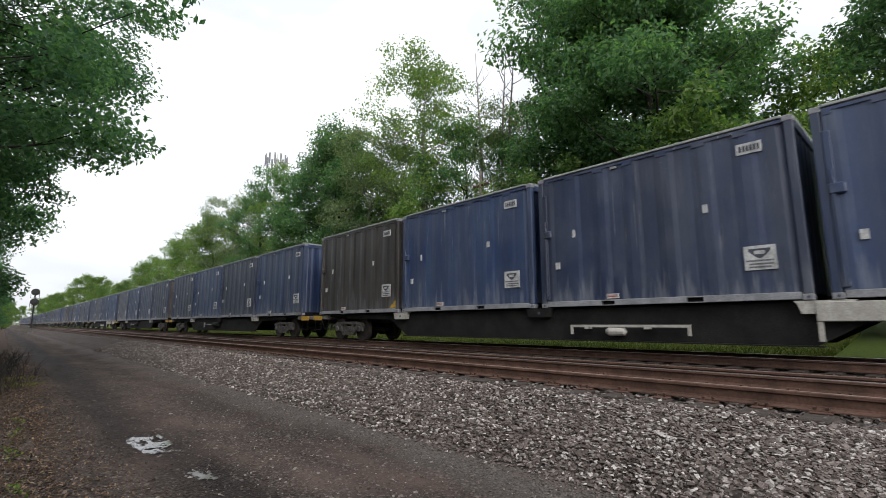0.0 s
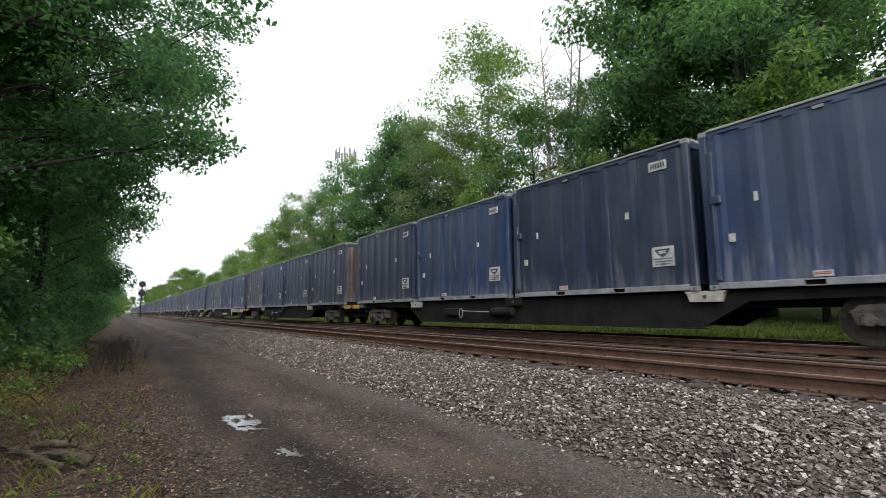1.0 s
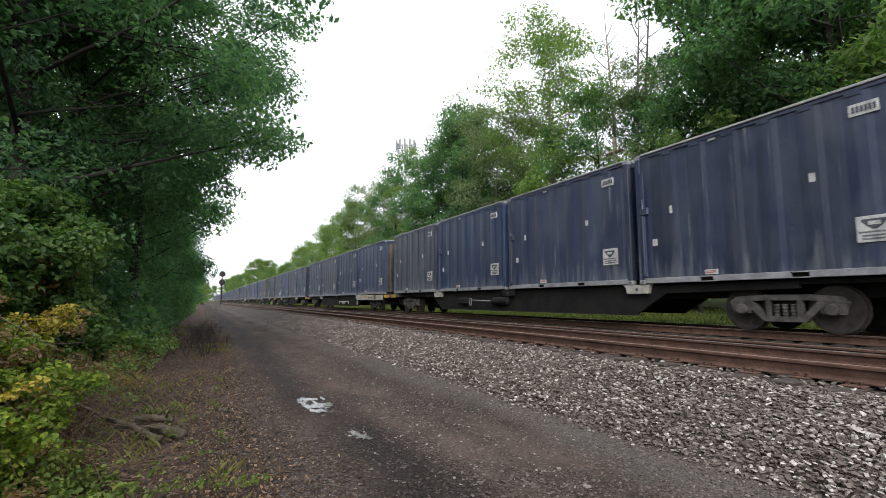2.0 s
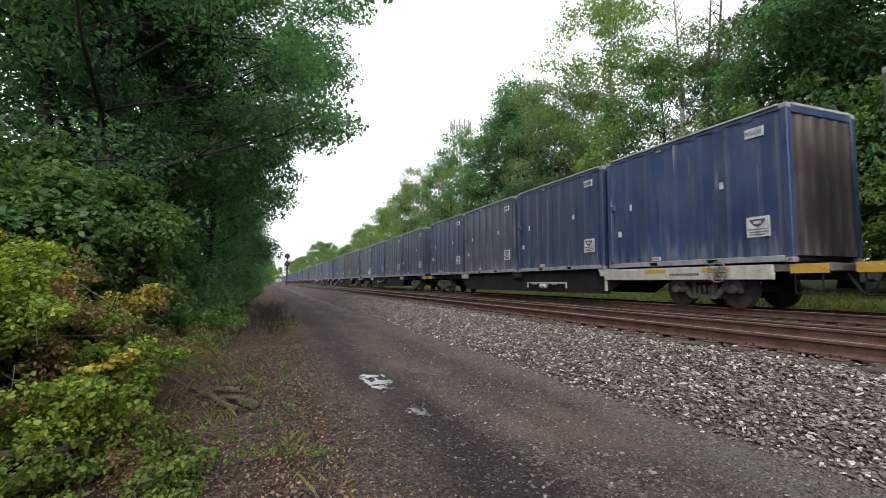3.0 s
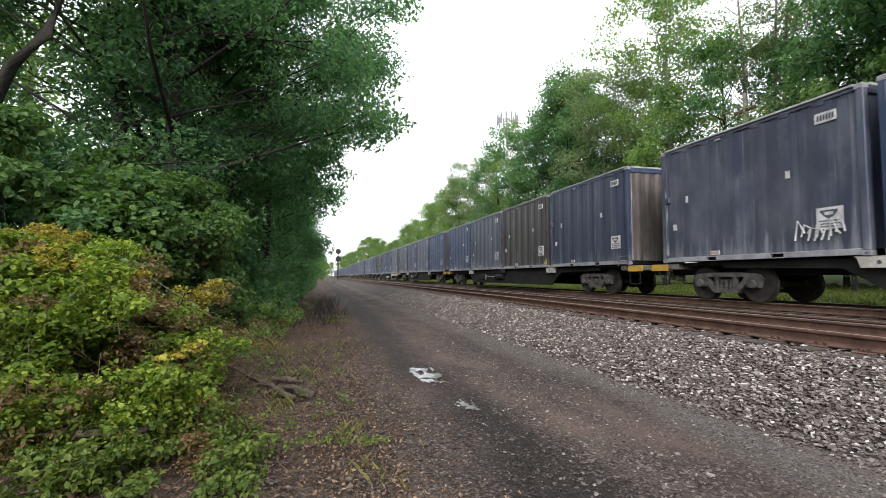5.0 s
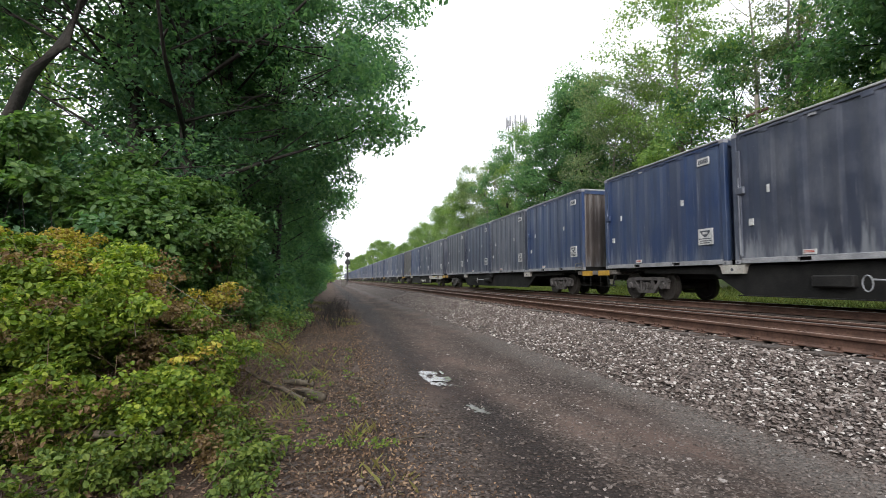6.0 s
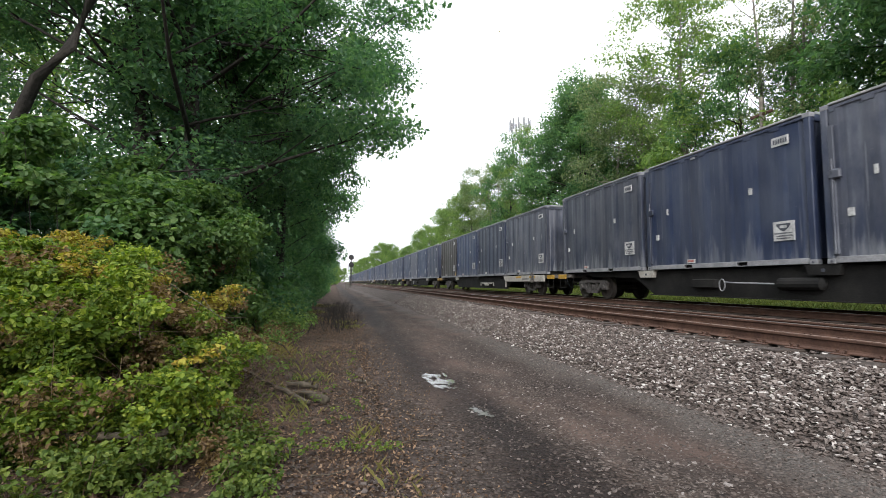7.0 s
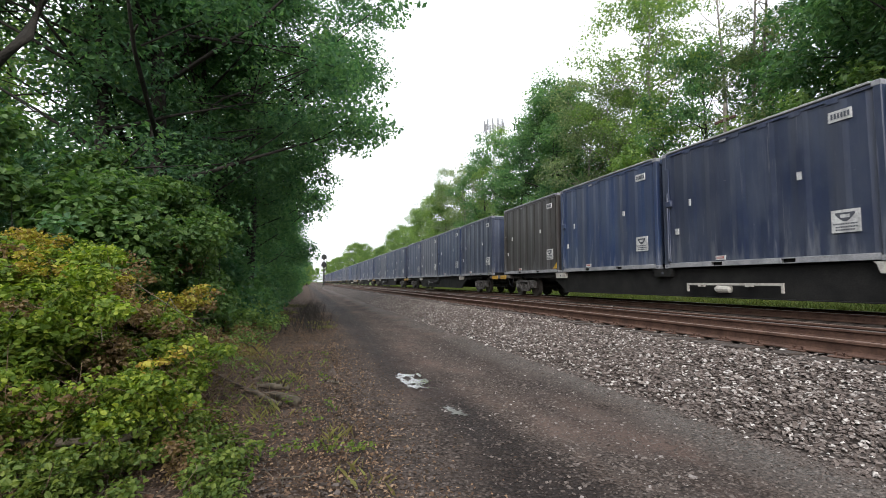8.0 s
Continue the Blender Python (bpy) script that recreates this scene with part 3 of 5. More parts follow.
def build_track():
    for x, head, label in ((NEAR_X - 0.735, DULL_TOP, "rusty steel rail of the empty track, dull-topped"),
                           (NEAR_X + 0.735, RAIL_TOP, "rusty steel rail of the empty track with a bright running edge")):
        build_rail(x, RAIL_Z, -60, 600, label, head, "rails of the empty track")
    for x in (FAR_X - 0.735, FAR_X + 0.735):
        build_rail(x, RAIL_Z, -60, 600, "steel rail under the wheels of the freight train", RAIL_TOP, "rails under the train")
    build_rail(9.05, RAIL_Z - 0.07, -30, 120, "spare rusty rail lying between the two tracks", DULL_TOP, "")


def build_ties():
    """Wooden cross-ties with tie plates and spikes."""
    rng = random.Random(8)
    track = thing("tie_row", "dark creosoted wooden cross-ties of the empty track", "railway ties", kind="structure")
    shapes = []
    for k in range(5):
        s = Shape()
        w = 0.115 + 0.01 * rng.random()
        a = rng.uniform(-0.05, 0.05)
        s.box(-1.30 + a, 1.30 + a, -w, w, -0.16, 0, 0.012)
        shapes.append(s.mesh("tie", TIE_WOOD))
    plate = Shape().box(-0.18, 0.18, -0.095, 0.095, 0.0, 0.018, 0.006)
    for sx in (-0.105, 0.105):
        for sy in (-0.05, 0.05):
            plate.box(sx - 0.011, sx + 0.011, sy - 0.011, sy + 0.011, 0.012, 0.055)
            plate.box(sx - 0.018, sx + 0.018, sy - 0.016, sy + 0.016, 0.050, 0.062)
    plate = plate.mesh("tie_plate", RUST_RAIL)
    y, count = -6.0, 0
    while y < 62:
        tie = part("tie", shapes[count % 5], None, track)
        tie.matrix_basis = pose(NEAR_X + rng.uniform(-0.05, 0.05), y, RAIL_Z - 0.19 + rng.uniform(-0.008, 0.0), 0, rng.uniform(-0.4, 0.4), rng.uniform(-1.2, 1.2))
        for sx in (-0.735, 0.735):
            p = part("tie_plate", plate, None, tie)
            p.matrix_basis = pose(sx, 0, 0)
        y += 0.53 + rng.uniform(-0.03, 0.03)
        count += 1
    rest = Shape()
    while y < 300:
        rest.box(NEAR_X - 1.3, NEAR_X + 1.3, y - 0.11, y + 0.11, RAIL_Z - 0.34, RAIL_Z - 0.19)
        y += 0.53
    ob = part("far_ties", rest, TIE_WOOD, track)
    tagged(ob, kind="stuff")
    far = Shape()
    y = -6.0
    while y < 300:
        far.box(FAR_X - 1.3, FAR_X + 1.3, y - 0.11, y + 0.11, RAIL_Z - 0.35, RAIL_Z - 0.185)
        y += 0.53
    ob = new("far_tie_row", far.mesh("far_tie_row", TIE_WOOD))
    tagged(ob, "dark wooden cross-ties beneath the freight train", "railway ties", kind="structure")


# ---------------------------------------------------------------- the train
CAR_L, GAP, PITCH, C_LEN, C_W, C_H = 26.2, 1.5, 6.175, 5.92, 2.44, 3.60
DECK = 1.105           # underside of the containers above the rail
SPEED, FIRST_Y = 22.35, 21.5


def letters(name, text, size, mat):
    """Writing as a thin solid, upright in the y-z plane, read from -x."""
    cu = bpy.data.curves.new(name, "FONT")
    cu.body, cu.size, cu.extrude, cu.align_x, cu.align_y = text, size, 0.002, "CENTER", "CENTER"
    ob = bpy.data.objects.new(name, cu)
    me = bpy.data.meshes.new_from_object(ob)
    bpy.data.objects.remove(ob)
    bpy.data.curves.remove(cu)
    me.materials.clear()
    me.materials.append(mat)
    me.transform(Euler((radians(90), 0, radians(-90))).to_matrix().to_4x4())
    return me


def build_container(paint, end_paint, number=None, graffiti=False):
    """A tall ribbed waste container; placards are on the side of the camera."""
    ob = thing("container", "", "container", "containers of the train")
    w, l, h = C_W, C_LEN, C_H
    ribs = 7
    step = (l - 0.30) / ribs
    # one side wall: pans and shallow ribs, solid to the inside
    def wall(sgn):
        outline = [(0.15, 0.10)]
        for k in range(ribs):
            a = 0.15 + k * step
            outline += [(a + step * 0.18, 0.036), (a + step * 0.60, 0.036), (a + step * 0.74, 0.015), (a + step * 0.97, 0.015)]
        outline += [(l - 0.15, 0.10)]
        pts = [((d if sgn > 0 else w - d), y) for y, d in outline]
        if sgn < 0:
            pts = pts[::-1]
        return Shape().prism(pts[::-1], 2, 0.15, h - 0.11)
    part("side_wall", wall(1), paint, ob)
    part("side_wall", wall(-1), paint, ob)
    ends = Shape()
    erib = (w - 0.3) / 5
    o = [(0.15, 0.10)]
    for k in range(5):
        a = 0.15 + k * erib
        o += [(a + erib * 0.2, 0.055), (a + erib * 0.56, 0.055), (a + erib * 0.76, 0.03), (a + erib * 0.98, 0.03)]
    o += [(w - 0.15, 0.10)]
    ends.prism(o, 2, 0.16, h - 0.12)
    part("end_wall", ends, end_paint, ob)
    door = Shape().box(0.14, w / 2 - 0.01, l - 0.09, l - 0.03, 0.17, h - 0.13, 0.01)
    part("door", door, paint, ob)
    part("door", Shape().box(w / 2 + 0.01, w - 0.14, l - 0.09, l - 0.03, 0.17, h - 0.13, 0.01), paint, ob)
    for x, y in ((0, 0), (w - 0.15, 0), (0, l - 0.15), (w - 0.15, l - 0.15)):
        part("corner_post", Shape().box(x, x + 0.15, y, y + 0.15, 0.12, h - 0.10, 0.012), paint, ob)
    cast = Shape().box(0, 0.17, 0, 0.18, 0, 0.12, 0.012).mesh("corner_casting", RAIL_GREY)
    for z in (0, h - 0.12):
        for x in (-0.006, w - 0.164):
            for y in (-0.006, l - 0.174):
                part("corner_casting", cast, None, ob, "scuffed steel corner casting").matrix_basis = pose(x, y, z)
    # dark discs on the uncut casting, coloured like the shade inside its holes
    for y in (0.08, l - 0.09):
        part("casting_hole", Shape().lathe([(-0.009, 0.028), (-0.006, 0.028)], 0, (0, y, 0.06), 8), INK, ob)
    for x in (0.004, w - 0.104):
        r = Shape()
        cuts = [0.18, 1.86, 2.20, 3.84, 4.18, l - 0.18]
        for a, c in zip(cuts[::2], cuts[1::2]):
            r.box(x, x + 0.10, a, c, 0.02, 0.16, 0.008)
        for a, c in ((1.86, 2.20), (3.84, 4.18)):
            r.box(x, x + 0.10, a, c, 0.135, 0.16)
            r.box(x, x + 0.10, a, c, 0.02, 0.040)
        part("bottom_rail", r, RAIL_GREY, ob, "grey scraped bottom rail with fork pockets")
    part("floor", Shape().box(0.13, w - 0.13, 0.12, l - 0.12, 0.03, 0.16), DARK_STEEL, ob)
    lid = Shape()
    lid.box(0.02, w - 0.02, 0.03, l - 0.03, h - 0.03, h + 0.01, 0.01)
    for x in (0.0, w - 0.07):
        lid.box(x - 0.012, x + 0.082, 0.19, l - 0.19, h - 0.034, h + 0.022, 0.01)
    for y in (0.0, l - 0.07):
        lid.box(0.18, w - 0.18, y - 0.01, y + 0.08, h - 0.05, h + 0.018, 0.01)
    part("lid", lid, LID_GREY, ob, "pale grey hinged roof lid")
    top = Shape()
    for x in (0.006, w - 0.096):
        top.box(x, x + 0.09, 0.18, l - 0.18, h - 0.12, h - 0.056)
        for k in range(ribs):
            a = 0.15 + (k + 0.80) * step
            top.box(x - 0.004, x + 0.08, a, min(a + step * 0.30, l - 0.2), h - 0.19, h - 0.112)
    for y in (0.004, l - 0.094):
        top.box(0.16, w - 0.16, y, y + 0.09, h - 0.20, h - 0.045)
    part("top_rail", top, paint, ob)
    # ratchet gear of the doors, on the rear corner
    gear = Shape()
    gear.tube([(-0.03, l - 0.21, 0.25), (-0.03, l - 0.21, 1.9), (-0.05, l - 0.24, 2.05), (-0.03, l - 0.21, 2.2), (-0.03, l - 0.21, 2.35)], 0.022, 6)
    gear.box(-0.06, 0.03, l - 0.40, l - 0.14, 1.88, 2.10, 0.03)
    gear.box(-0.012, 0.03, l - 0.26, l - 0.15, 0.20, 3.10, 0.008)
    gear.box(-0.04, 0.03, l - 0.27, l - 0.17, 0.22, 0.30)
    gear.box(-0.035, 0.03, l - 0.25, l - 0.17, 1.05, 1.12)
    part("door_gear", gear, paint, ob, "upright door locking rod and ratchet")
    # plates and stickers
    plate = Shape().box(-0.004, 0.02, 0.54, 0.99, h - 0.60, h - 0.37)
    part("number_plate", plate, STICKER, ob, "white number plate")
    if number:
        me = letters("number", number, 0.14, INK)
        q = part("number", me, None, ob, "black container number")
        q.matrix_basis = pose(-0.0055, 0.78, h - 0.49)
    else:
        bar = Shape()
        for k in range(6):
            bar.box(-0.007, -0.003, 0.575 + k * 0.064, 0.575 + k * 0.064 + 0.044, h - 0.545, h - 0.425)
        tagged(part("number", bar, INK, ob, "unreadable dark number bars"), kind="stuff")
    part("placard", Shape().box(-0.005, 0.03, 0.50, 1.04, 0.62, 1.10), STICKER, ob, "white company placard")
    logo = Shape()
    logo.prism([(0.58, 1.04), (0.96, 1.04), (0.96, 1.00), (0.87, 0.90), (0.80, 0.85), (0.74, 0.85), (0.67, 0.90), (0.58, 1.00)], 0, -0.009, -0.004)
    for z, a, c in ((0.785, 0.55, 0.99), (0.72, 0.55, 0.97), (0.66, 0.60, 0.93)):
        k = a
        while k < c:
            logo.box(-0.009, -0.004, k, k + 0.033, z, z + 0.032)
            k += 0.047
    tagged(part("placard_print", logo, INK, ob, "dark shield mark and unreadable print"), kind="stuff")
    part("placard_shield", Shape().box(-0.011, -0.006, 0.68, 0.86, 0.93, 1.0), STICKER, ob)
    part("sticker", Shape().box(-0.004, 0.03, 1.62, 1.72, 1.92, 2.10), STICKER, ob)
    part("sticker", Shape().box(-0.004, 0.03, l - 0.60, l - 0.48, 1.02, 1.20), STICKER, ob)
    part("sticker", Shape().box(-0.004, 0.03, l - 1.10, l - 1.03, 1.82, 2.02), STICKER, ob)
    warn = part("sticker", Shape().box(-0.004, 0.03, 3.72, 4.02, 0.185, 0.30), STICKER, ob)
    stripe = Shape()
    stripe.box(-0.008, -0.003, 3.75, 3.99, 0.225, 0.245)
    stripe.box(-0.008, -0.003, 3.75, 3.99, 0.258, 0.272)
    part("print", stripe, RED_INK, warn)
    part("lamp_tab", Shape().box(-0.006, 0.02, 3.58, 3.75, h - 0.20, h - 0.14), RAIL_GREY, ob)
    if paint is BROWN:
        part("warning_mark", Shape().prism([(0.18, 0.19), (0.50, 0.19), (0.18, 0.45)], 0, -0.004, 0.03), YELLOW, ob, "yellow triangular mark")
    if graffiti:
        g = Shape()
        rng = random.Random(5)
        for k in range(7):
            a = 0.45 + k * 0.15
            pts = [(-0.004, a + rng.uniform(-0.05, 0.05), 0.50 + rng.uniform(-0.08, 0.08) + 0.1 * j) for j in range(2)]
            pts.append((-0.004, a + 0.12, 0.75 + rng.uniform(-0.15, 0.15)))
            pts.append((-0.004, a + 0.20, 0.45 + rng.uniform(-0.1, 0.1)))
            g.tube(pts, 0.022, 4)
        part("spray_paint", g, STICKER, ob, "white scrawled spray paint")
    return ob


def build_bogie(parent, y):
    """A two-axle freight bogie with cast side frames. Returns its axles."""
    b = part("bogie", Shape().box(0.30, 2.14, -0.20, 0.20, 0.48, 0.70, 0.03), DARK_STEEL, parent, "grimy cast-steel two-axle bogie")
    b.matrix_basis = pose(0, y, 0.05)
    for x0, x1 in ((0.20, 0.33), (2.11, 2.24)):
        s = Shape()
        # top chord, bottom chord, columns and pedestal jaws
        s.prism([(-1.14, 0.56), (-0.98, 0.70), (-0.45, 0.74), (0.45, 0.74), (0.98, 0.70), (1.14, 0.56), (0.98, 0.58), (0.45, 0.62), (-0.45, 0.62), (-0.98, 0.58)][::-1], 0, x0, x1)
        s.prism([(-0.80, 0.58), (-0.62, 0.60), (-0.34, 0.28), (0.34, 0.28), (0.62, 0.60), (0.80, 0.58), (0.40, 0.17), (-0.40, 0.17)], 0, x0, x1)
        for c in (-0.86, 0.86):
            s.prism([(c - 0.26, 0.62), (c + 0.26, 0.62), (c + 0.19, 0.34), (c + 0.11, 0.34), (c + 0.11, 0.52), (c - 0.11, 0.52), (c - 0.11, 0.34), (c - 0.19, 0.34)], 0, x0 + 0.01, x1 - 0.01)
        for c in (-0.30, 0.30):
            s.box(x0 + 0.01, x1 - 0.01, c - 0.05, c + 0.05, 0.24, 0.66)
        part("side_frame", s, CAST, b)
        for c in (-0.16, 0.0, 0.16):
            sp = Shape()
            prof = []
            for k in range(9):
                z = 0.285 + k * 0.03
                prof += [(z, 0.062), (z + 0.015, 0.048)]
            sp.lathe(prof, 2, ((x0 + x1) / 2, c, 0), 8)
            part("spring", sp, CAST, b)
        for c in (-0.86, 0.86):
            cap = Shape()
            d = -1 if x0 < 1 else 1
            xo = x0 if d < 0 else x1
            cap.lathe([(xo - 0.05 if d < 0 else xo - 0.02, 0.10), (xo - 0.04 if d < 0 else xo, 0.11), (xo - 0.01, 0.115), (xo + 0.02, 0.115)], 0, (0, c, 0.43), 12)
            part("axle_cap", cap, CAST, b)
    axles = []
    prof_l = [(0.36, 0.10), (0.38, 0.10), (0.38, 0.36), (0.37, 0.44), (0.37, 0.478), (0.49, 0.483), (0.50, 0.508), (0.525, 0.508), (0.53, 0.41), (0.47, 0.36), (0.45, 0.12), (0.47, 0.09)]
    prof_r = [(2.44 - d, r) for d, r in reversed(prof_l)]
    for c in (-0.86, 0.86):
        s = Shape().lathe(prof_l + [(0.50, 0.08), (1.94, 0.08)] + prof_r, 0, (0, 0, 0), 20)
        for k in range(3):
            a = 2.1 * k
            s.box(0.355, 0.372, 0.20 * math.cos(a) - 0.02, 0.20 * math.cos(a) + 0.02, 0.20 * math.sin(a) - 0.02, 0.20 * math.sin(a) + 0.02)
        ax = part("wheelset", s, WHEEL, b, "pair of worn steel wheels on an axle")
        ax.matrix_basis = pose(0, c, 0.433)
        axles.append(ax)
    return axles


def build_car(long_sill):
    """A four-container flat car. Origin on the rail at the near container corner; y runs to the rear of the car."""
    ob = thing("flat_car", "", "freight car", "flat cars of the train")
    L = 4 * PITCH - 0.145
    beam = [(2.2, 0.92), (2.2, 1.06), (L - 2.2, 1.06), (L - 2.2, 0.92), (L - 5.3, 0.86), (L - 6.3, 0.28), (6.3, 0.28), (5.3, 0.86)]
    for x in (0.16, 2.20):
        part("side_beam", Shape().prism(beam, 0, x, x + 0.08), DARK_STEEL, ob, "deep black fish-belly side beam")
    part("centre_sill", Shape().box(0.85, 1.59, -0.55, L + 0.55, 0.72, 1.02, 0.02).box(0.24, 2.20, 0.0, L, 1.0, 1.095), DARK_STEEL, ob)
    part("flange", Shape().box(0.08, 0.30, 6.2, L - 6.2, 0.255, 0.28), DARK_STEEL, ob)
    # brackets that carry the container corners
    for k in range(1, 4):
        y = k * PITCH - 0.05
        o = [(y - 0.46, 1.10), (y + 0.46, 1.10), (y + 0.40, 1.05), (y + 0.34, 0.86), (y - 0.34, 0.86), (y - 0.40, 1.05)]
        part("bracket", Shape().prism(o, 0, 2.28, 2.42), GRIME, ob)
        br = part("bracket", Shape().prism(o, 0, 0.02, 0.16), WHITE_SILL if k != 2 else DARK_STEEL, ob, "worn steel container bracket")
        # solid bracket: a dark disc paints the shade of its hole
        shade_disc = Shape().lathe([(0.012, 0.045), (0.022, 0.045)], 0, (0, y, 0.97), 10)
        part("bracket_hole", shade_disc, INK, br)
    for end in (0, 1):
        def Y(a):
            return a if end == 0 else L - a
        lo, hi = sorted((Y(-0.62), Y(0.62)))
        part("end_platform", Shape().box(0.06, 2.38, lo, hi, 0.90, 1.07, 0.012), GRIME, ob)
        lo, hi = sorted((Y(-0.58), Y(0.18)))
        part("reflector", Shape().box(0.03, 0.06, lo, hi, 0.86, 1.06), YELLOW, ob, "yellow reflective end panel")
        if long_sill and end == 0:
            part("white_sill", Shape().box(0.0, 0.10, 0.55, 6.25, 0.72, 1.07, 0.012), WHITE_SILL, ob, "dirty white side sill of the end platform")
            m = Shape()
            for a in (1.6, 3.6):
                m.box(-0.004, 0.0, a, a + 0.8, 0.92, 1.03)
            part("sill_marks", m, YELLOW, ob)
            m = Shape()
            for k in range(14):
                m.box(-0.004, 0.0, 2.5 + k * 0.07, 2.55 + k * 0.07, 0.84, 0.90)
            tagged(part("sill_print", m, INK, ob), kind="stuff")
            part("sill_leg", Shape().box(0.02, 0.08, 6.17, 6.25, 0.36, 0.73), WHITE_SILL, ob)
            wheel = Shape()
            ring = [(0.02, 1.9 + 0.26 * math.cos(2 * math.pi * k / 16), 0.92 + 0.26 * math.sin(2 * math.pi * k / 16)) for k in range(17)]
            wheel.tube([(-0.06, y, z) for _, y, z in ring], 0.018, 6)
            for k in range(3):
                a = math.pi * k / 3
                wheel.tube([(-0.06, 1.9 - 0.26 * math.cos(a), 0.92 - 0.26 * math.sin(a)), (-0.06, 1.9 + 0.26 * math.cos(a), 0.92 + 0.26 * math.sin(a))], 0.012, 5)
            wheel.box(-0.05, 0.10, 1.78, 2.02, 0.80, 1.04, 0.02)
            part("hand_brake", wheel, GRIME, ob, "hand-brake wheel")
        elif end == 0:
            rail = Shape()
            rail.tube([(-0.02, 0.02, 1.06), (-0.02, 0.02, 1.42), (-0.02, 0.66, 1.40), (-0.02, 0.66, 1.06)], 0.014, 6)
            rail.tube([(-0.02, 0.02, 1.24), (-0.02, 0.66, 1.23)], 0.010, 6)
            part("hand_rail", rail, GRIME, ob, "rust-stained steel hand rail")
        # stirrup steps
        for x in (0.06, 2.38):
            st = Shape()
            st.tube([(x, Y(-0.45), 0.92), (x, Y(-0.45), 0.42), (x, Y(0.10), 0.42), (x, Y(0.10), 0.92)], 0.016, 6)
            part("stirrup_step", st, DARK_STEEL, ob)
        c = Shape()
        lo, hi = sorted((Y(-0.55), Y(-0.66)))
        c.box(1.08, 1.36, lo, hi, 0.66, 0.98, 0.01)
        lo, hi = sorted((Y(-0.60), Y(-0.80)))
        c.box(1.14, 1.30, lo, hi, 0.72, 0.90, 0.02)
        c.box(1.00 if end else 1.22, 1.22 if end else 1.44, lo, hi, 0.68, 0.94, 0.03)
        part("coupler", c, GRIME, ob, "rusty knuckle coupler")
        hose = Shape().tube([(0.80, Y(-0.5), 0.86), (0.80, Y(-0.64), 0.62), (0.84, Y(-0.72), 0.46), (0.95, Y(-0.75), 0.42)], 0.026, 6)
        part("air_hose", hose, INK, ob)
    # brake gear hung under the middle
    rack = Shape()
    y0 = 8.4
    rack.box(-0.02, 0.02, y0, y0 + 2.9, 0.60, 0.66).box(-0.02, 0.02, y0, y0 + 0.06, 0.42, 0.60).box(-0.02, 0.02, y0 + 2.84, y0 + 2.9, 0.42, 0.60)
    rack.box(-0.02, 0.16, y0 + 0.9, y0 + 1.0, 0.56, 0.64).box(-0.02, 0.16, y0 + 2.4, y0 + 2.5, 0.56, 0.64)
    if long_sill:
        part("brake_rack", rack, WHITE_SILL, ob, "white-painted rack holding the brake valve")
        part("brake_valve", Shape().lathe([(1.25, 0.03), (1.30, 0.10), (1.65, 0.12), (1.75, 0.06)], 1, (0.05, y0 + 0.2, 0.50), 10).box(-0.03, 0.12, y0 + 1.6, y0 + 1.8, 0.42, 0.58, 0.02), WHITE_SILL, ob)
    else:
        tank = Shape().lathe([(0, 0.05), (0.06, 0.15), (1.1, 0.15), (1.18, 0.06)], 1, (0.08, 12.3, 0.66), 12)
        part("brake_cylinder", Shape().box(0.0, 0.20, 15.4, 16.3, 0.52, 0.80, 0.03), DARK_STEEL, ob)
        pipe = Shape().tube([(-0.02, 15.0, 0.70), (-0.02, 14.6, 0.68), (-0.02, 13.5, 0.66)], 0.020, 6)
        ring = [(-0.03, 15.1 + 0.10 * math.cos(2 * math.pi * k / 12), 0.62 + 0.17 * math.sin(2 * math.pi * k / 12)) for k in range(13)]
        pipe.tube(ring, 0.014, 5)
        part("brake_pipe", pipe, RAIL_GREY, ob, "bright brake pipe with a ring handle")
        part("air_tank", tank, DARK_STEEL, ob, "grimy air reservoir")
    axles = build_bogie(ob, 2.55) + build_bogie(ob, L - 2.2)
    return ob, axles


CARS = range(-2, 18)
LONG = (-1, 2, 6, 10, 14)
# paints from the near end to the far end of each car: B blue, N navy, G faded, K brown
PAINTS = {-2: "BNBG", -1: "BNBK", 0: "BNBN", 1: "NNBG", 2: "BBGN", 3: "NGBG", 4: "NKGB", 5: "BGNG", 6: "GNBK", 7: "NBGN"}
NUMBERS = {(2, 0): "900138", (0, 2): "900076"}
TRAIN = []             # (thing, its y at the start, axles)


